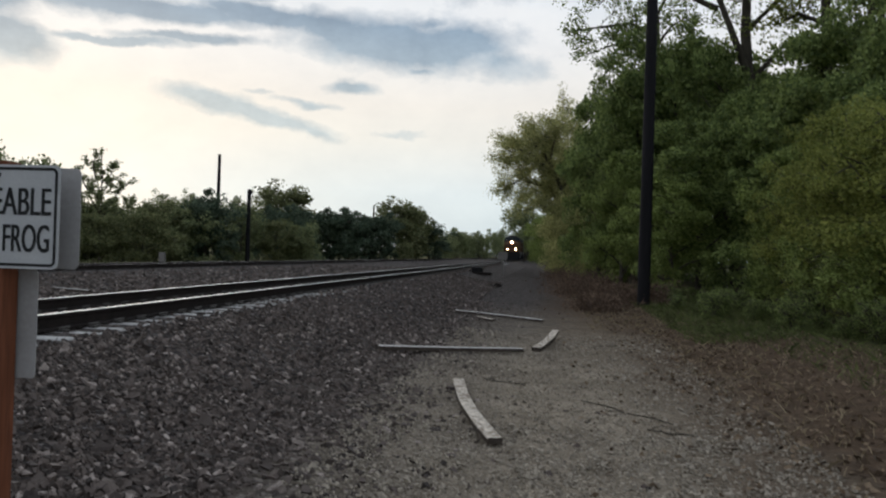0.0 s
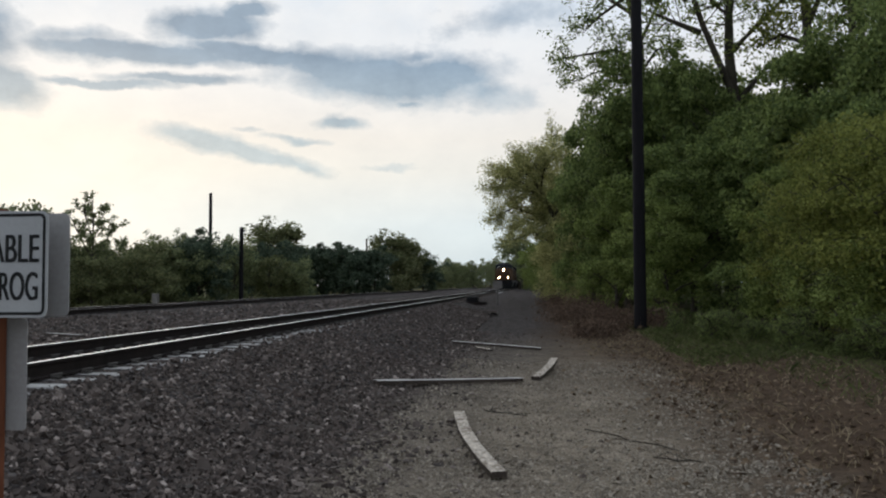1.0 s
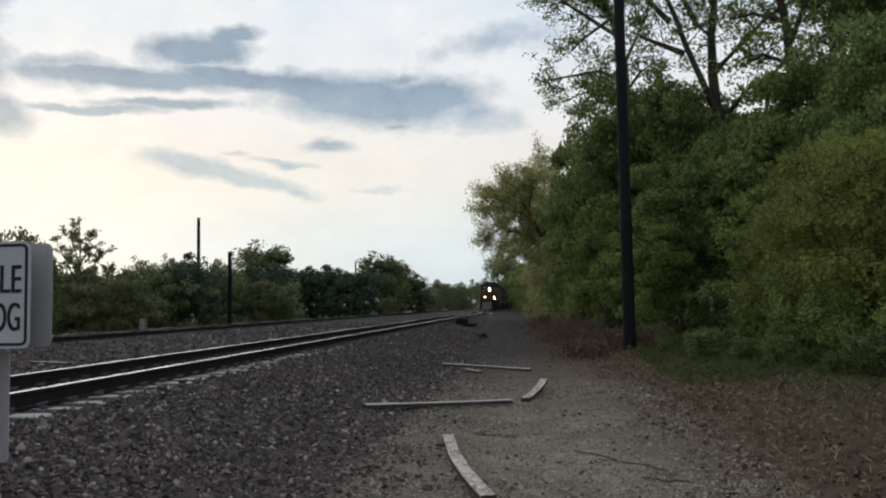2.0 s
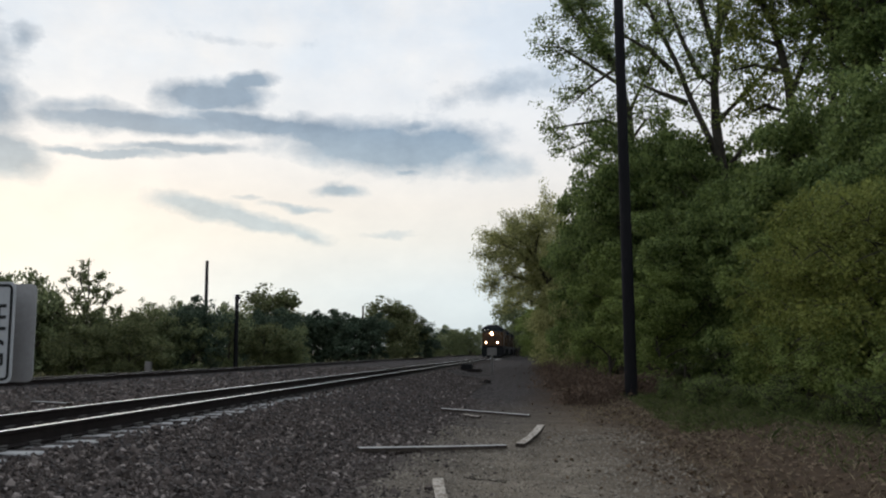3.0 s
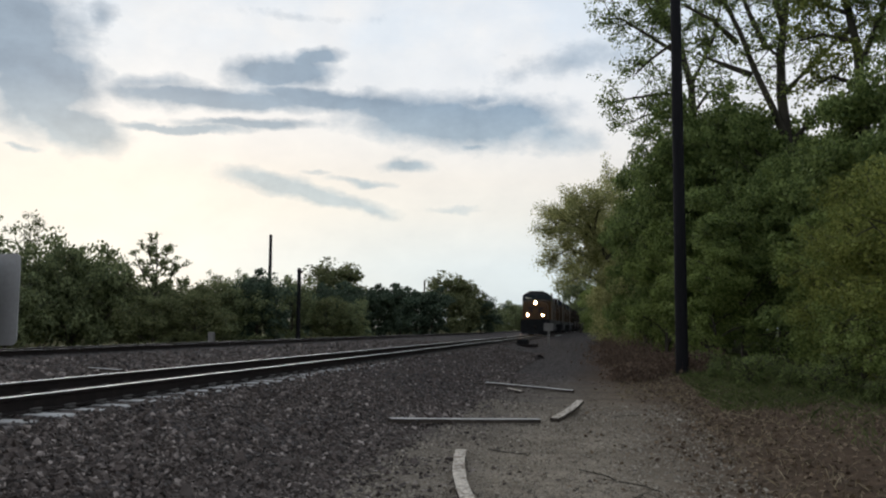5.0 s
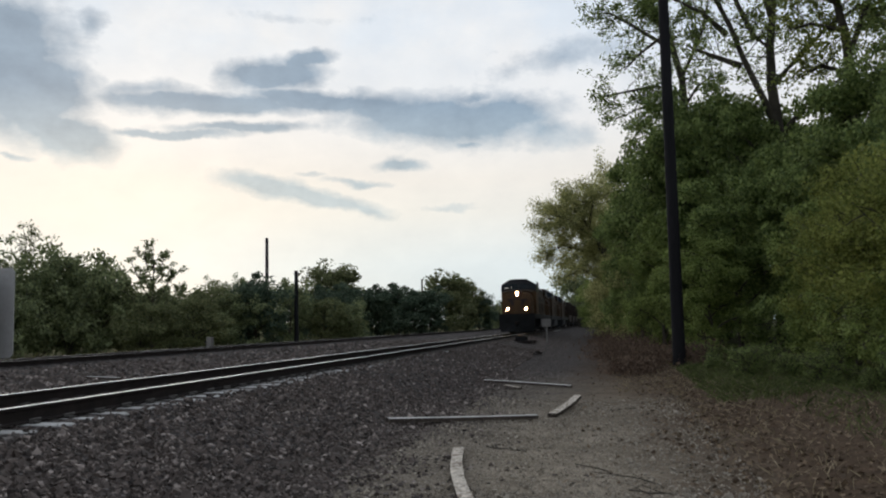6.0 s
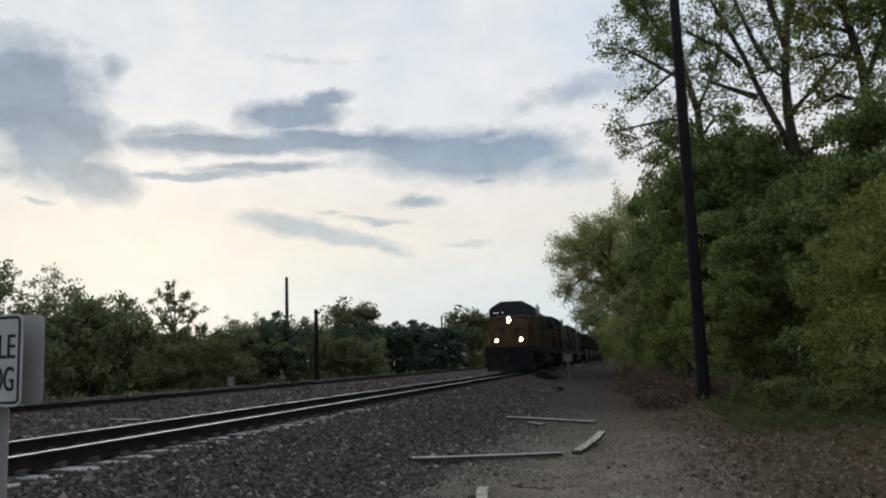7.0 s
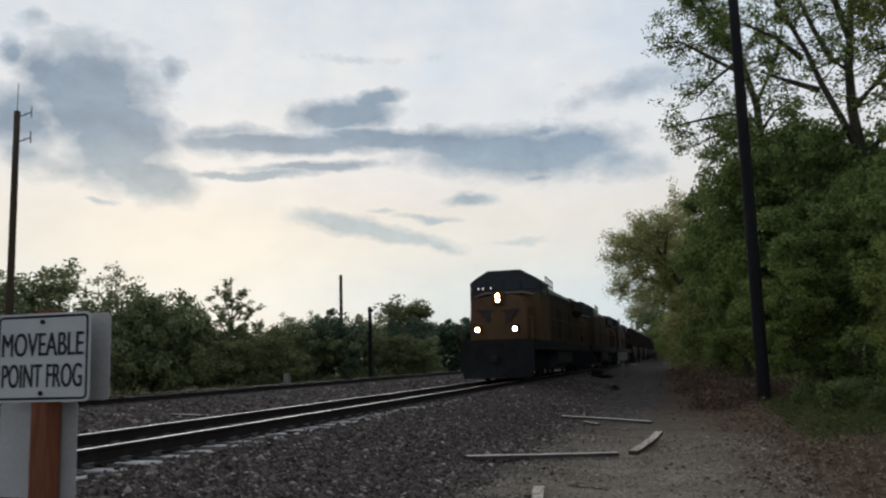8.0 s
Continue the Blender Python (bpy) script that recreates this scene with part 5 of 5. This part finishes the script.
def make_loco(label):
    """A six-axle road engine, its front at y = 0, facing -y; z = 0 on the rails."""
    e = tagged(new("locomotive"), label, "locomotive", "coupled train")
    boxed("underframe", (-1.5, 1.5, 0.55, 21.9, 1.2, 1.62), M["black"], e, 0.03)
    part("pilot", prism(bmesh.new(), [(-1.5, 0.35), (1.5, 0.35), (1.5, 1.62), (-1.5, 1.62)], 0.45, 0.62), M["black"], e)
    bm = bmesh.new()
    v = [bm.verts.new(p) for p in ((-1.4, 0.45, 0.12), (0, 0.12, 0.12), (1.4, 0.45, 0.12), (-1.4, 0.45, 0.85), (0, 0.3, 0.85), (1.4, 0.45, 0.85), (-1.4, 0.6, 0.12), (1.4, 0.6, 0.12), (1.4, 0.6, 0.85), (-1.4, 0.6, 0.85))]
    for q in ((0, 1, 4, 3), (1, 2, 5, 4), (2, 7, 8, 5), (6, 0, 3, 9), (7, 6, 9, 8), (3, 4, 5, 8, 9), (0, 6, 7, 2, 1)):
        bm.faces.new([v[i] for i in q])
    part("snow_plow", bm, M["black"], e)
    part("coupler", rod(box(bmesh.new(), -0.14, 0.14, -0.1, 0.35, 0.72, 1.0, 0.04), (0, 0.2, 0.86), (0, 0.6, 0.86), 0.1), M["rust"], e)
    bm = prism(bmesh.new(), [(-1.28, 1.62), (1.28, 1.62), (1.28, 3.05), (1.02, 3.42), (0.4, 3.56), (-0.4, 3.56), (-1.02, 3.42), (-1.28, 3.05)], 0.95, 2.5)
    for w in bm.verts:
        if w.co.y < 1.0:
            w.co.x *= 0.93
            w.co.z = 1.62 + (w.co.z - 1.62) * 0.94
            w.co.y += (w.co.z - 1.62) * 0.12
    bmesh.ops.bevel(bm, geom=bm.edges[:], offset=0.06, segments=2, affect="EDGES")
    nose = part("nose", bm, M["yellow"], e, "yellow wide nose with backlit shade in its paint")
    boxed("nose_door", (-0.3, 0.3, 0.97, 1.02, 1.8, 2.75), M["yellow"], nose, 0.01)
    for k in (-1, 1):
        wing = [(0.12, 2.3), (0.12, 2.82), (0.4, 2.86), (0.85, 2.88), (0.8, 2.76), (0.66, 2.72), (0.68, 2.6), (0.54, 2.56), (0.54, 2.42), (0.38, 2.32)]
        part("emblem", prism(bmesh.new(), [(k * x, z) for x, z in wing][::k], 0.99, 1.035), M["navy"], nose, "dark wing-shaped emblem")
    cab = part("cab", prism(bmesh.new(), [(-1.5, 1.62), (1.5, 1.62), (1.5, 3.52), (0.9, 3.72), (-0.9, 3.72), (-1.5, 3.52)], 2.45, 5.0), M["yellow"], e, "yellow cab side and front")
    part("cab_roof", prism(bmesh.new(), [(-1.5, 3.53), (-0.9, 3.73), (0.9, 3.73), (1.5, 3.53), (1.5, 4.12), (1.24, 4.32), (0.7, 4.62), (-0.7, 4.62), (-1.24, 4.32), (-1.5, 4.12)], 2.47, 5.0), M["grey"], e, "grey cab roof")
    for x0, x1 in ((-1.38, -0.78), (-0.7, -0.06), (0.06, 0.7), (0.78, 1.38)):
        boxed("windscreen", (x0, x1, 2.435, 2.465, 3.78, 4.2), M["glass"], cab, 0.008)
    for s in (-1, 1):
        boxed("side_window", (s * 1.5 - 0.012, s * 1.5 + 0.012, 3.0, 4.4, 3.6, 4.08), M["glass"], cab)
    for x in (-1.15, -0.95, -0.62):
        boxed("cab_lamp", (x, x + 0.05, 2.425, 2.434, 3.85, 3.91), M["cablight"], cab)
    # pale colour paints in the sky's reflection along the nose top
    part("nose_top_edge", prism(bmesh.new(), [(-1.25, 3.5), (-0.8, 3.62), (0.8, 3.62), (1.25, 3.5), (1.25, 3.55), (0.8, 3.68), (-0.8, 3.68), (-1.25, 3.55)], 2.3, 2.44), M["dull"], e, "edge above the nose, pale with painted sky sheen")
    head = part("headlight_housing", box(bmesh.new(), -0.22, 0.22, 1.0, 1.75, 3.06, 3.6, 0.05), M["yellow"], e)
    for z in (3.42, 3.24):
        part("lamp_rim", ring(0, 0.93, 1.02, z, 0.105, 0.08), M["black"], head)
        part("headlight", disc(0, 0.985, z, 0.08), M["lamp"], head, "lit twin headlight")
    for s in (-1, 1):
        ditch = part("ditch_light_housing", box(bmesh.new(), s * 0.77 - 0.15, s * 0.77 + 0.15, 0.5, 0.75, 1.92, 2.22, 0.04), M["black"], e)
        part("lamp_rim", ring(s * 0.77, 0.43, 0.52, 2.05, 0.11, 0.082), M["black"], ditch)
        part("ditch_light", disc(s * 0.77, 0.49, 2.05, 0.082), M["lamp"], ditch, "lit ditch light")
        bm = rod(bmesh.new(), (s * 1.45, 0.55, 0.7), (s * 1.45, 0.55, 2.5), 0.025)
        rod(bm, (s * 1.45, 0.55, 2.5), (s * 1.3, 0.6, 2.5), 0.025)
        part("grab_rail", bm, M["yellow"], e)
        for k in range(4):
            boxed("step", (s * 1.35 - 0.25, s * 1.35 + 0.2, 0.6, 0.85, 0.45 + 0.3 * k, 0.49 + 0.3 * k), M["black"], e)
        bm = bmesh.new()
        for k in range(9):
            rod(bm, (s * 1.46, 5.4 + 1.9 * k, 1.62), (s * 1.46, 5.4 + 1.9 * k, 2.65), 0.02, 6)
        rod(bm, (s * 1.46, 5.4, 2.65), (s * 1.46, 20.6, 2.65), 0.022, 6)
        part("hand_rail", bm, M["yellow"], e)
        bm = rod(bmesh.new(), (s * 1.36, 5.05, 4.5), (s * 1.36, 7.3, 4.42), 0.028, 6)
        rod(bm, (s * 1.36, 5.05, 4.2), (s * 1.36, 7.3, 4.14), 0.022, 6)
        for k in range(5):
            rod(bm, (s * 1.36, 5.12 + 0.53 * k, 3.85), (s * 1.36, 5.12 + 0.53 * k, 4.5 - 0.018 * k), 0.024, 6)
        box(bm, min(s * 1.1, s * 1.4), max(s * 1.1, s * 1.4), 5.0, 7.35, 3.8, 3.86)
        part("roof_rail", bm, M["box"], e, "pale railing behind the cab roof")
    hood = part("engine_hood", prism(bmesh.new(), [(-1.14, 1.62), (1.14, 1.62), (1.14, 3.95), (0.86, 4.2), (-0.86, 4.2), (-1.14, 3.95)], 5.0, 16.2), M["yellow_shade"], e, "yellow engine hood with shade in its paint and dark vents")
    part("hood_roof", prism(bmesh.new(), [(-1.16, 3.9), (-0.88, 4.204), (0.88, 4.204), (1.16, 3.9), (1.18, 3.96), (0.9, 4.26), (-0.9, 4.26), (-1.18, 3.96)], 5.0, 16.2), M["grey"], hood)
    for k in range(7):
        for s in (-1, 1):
            boxed("hood_door", (s * 1.145 - 0.012, s * 1.145 + 0.012, 5.6 + 1.45 * k, 6.85 + 1.45 * k, 1.85, 3.3), M["yellow_shade"] if k % 3 else M["black"], hood)
    rear = part("radiator_section", prism(bmesh.new(), [(-0.98, 1.62), (0.98, 1.62), (0.98, 3.3), (1.28, 3.55), (1.28, 4.12), (1.05, 4.26), (-1.05, 4.26), (-1.28, 4.12), (-1.28, 3.55), (-0.98, 3.3)], 16.2, 20.8), M["yellow_shade"], e, "flared yellow radiator housing with shade in its paint")
    for s in (-1, 1):
        boxed("radiator_grille", (s * 1.285 - 0.01, s * 1.285 + 0.01, 16.5, 20.4, 3.6, 4.08), M["black"], rear)
    for k in range(3):
        part("roof_fan", rod(bmesh.new(), (0, 17.1 + 1.4 * k, 4.25), (0, 17.1 + 1.4 * k, 4.36), 0.6, 20), M["grey"], rear)
    part("exhaust", box(bmesh.new(), -0.35, 0.35, 10.0, 10.9, 4.2, 4.5, 0.04), M["black"], hood)
    bm = prism(bmesh.new(), [(-1.35, 0.62), (-1.0, 0.4), (1.0, 0.4), (1.35, 0.62), (1.4, 1.2), (-1.4, 1.2)], 8.3, 13.6)
    part("fuel_tank", bm, M["grey"], e, "dusty grey fuel tank")
    axles = []
    for c in (3.9, 18.2):
        bogie_frame(e, c, 5.2)
        for k in (-1, 0, 1):
            axles.append(wheelset(e, c + k * 2.0, r=0.51))
    return e, axles


def make_wagon(label):
    """A ribbed open-top hopper wagon, 16 m long, its front at y = 0."""
    w = tagged(new("hopper_wagon"), label, "railway wagon", "coupled train")
    bm = side_prism(bmesh.new(), [(0.9, 2.3), (0.3, 3.95), (15.7, 3.95), (15.1, 2.3), (11.0, 0.75), (9.2, 0.75), (8.0, 1.6), (6.8, 0.75), (5.0, 0.75)], -1.5, 1.5)
    body = part("body", bm, M["wagon"], w)
    for k in range(12):
        for s in (-1, 1):
            boxed("rib", (s * 1.55 - 0.05, s * 1.55 + 0.05, 1.2 + 1.2 * k, 1.32 + 1.2 * k, 2.0, 3.95), M["wagon"], body)
    boxed("top_chord", (-1.6, 1.6, 0.25, 15.75, 3.95, 4.08), M["wagon"], body)
    boxed("centre_sill", (-0.35, 0.35, -0.3, 16.2, 0.85, 1.15), M["black"], w)
    for s in (0.5, 15.5):
        boxed("end_platform", (-1.4, 1.4, s - 0.5, s + 0.4, 1.1, 1.22), M["black"], w)
    axles = []
    for c in (1.9, 14.1):
        bogie_frame(w, c, 2.6)
        for k in (-0.9, 0.9):
            axles.append(wheelset(w, c + k, r=0.45))
    return w, axles


# place of the leading engine's front along the track, by time
TRAIN = [(0.0, 155.5), (1.0, 144.5), (2.5, 125.8), (3.0, 118.2), (3.5, 110.4), (4.0, 102.5), (4.5, 94.5), (6.0, 69.8), (6.5, 61.3), (7.0, 52.0), (7.5, 42.3), (8.0, 32.3)]


def motions():
    lead, lead_axles = make_loco("yellow diesel locomotive, its paint darkened as backlit, with three lit front lamps leading the train")
    second = copy_thing(lead, pose(0, 0, 0))
    third = copy_thing(lead, pose(0, 0, 0))
    tagged(second, "yellow diesel locomotive coupled behind the first")
    tagged(third, "yellow diesel locomotive coupled behind the second")
    unlit = {}
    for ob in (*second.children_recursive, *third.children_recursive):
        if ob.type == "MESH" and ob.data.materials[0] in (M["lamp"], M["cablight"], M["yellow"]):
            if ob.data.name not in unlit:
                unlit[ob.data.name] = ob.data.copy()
                # following engines swap yellow for its shade-darkened copy, and lit lamps for glass
                unlit[ob.data.name].materials[0] = M["yellow_shade"] if ob.data.materials[0] == M["yellow"] else M["glass"]
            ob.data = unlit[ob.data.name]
    wagon, wagon_axles = make_wagon("dark brown ribbed hopper wagon in the train")
    rows = [lead, second, third, wagon] + [copy_thing(wagon, pose(0, 0, 0)) for _ in range(6)]
    back_by = [0, 22.8, 45.6] + [68.6 + 16.7 * k for k in range(7)]
    for ob, d in zip(rows, back_by):
        walk(ob, [(t, pose(TRACK_X[0], y + d, 0)) for t, y in TRAIN])
    times = [k / 25 for k in range(201)]
    ys = np.interp(times, [t for t, _ in TRAIN], [y for _, y in TRAIN])
    for ax in lead_axles:
        walk(ax, [(t, pose(0, ax.location.y, 0.51, math.degrees((155.5 - y) / 0.51) % 360)) for t, y in zip(times, ys)])


motions()
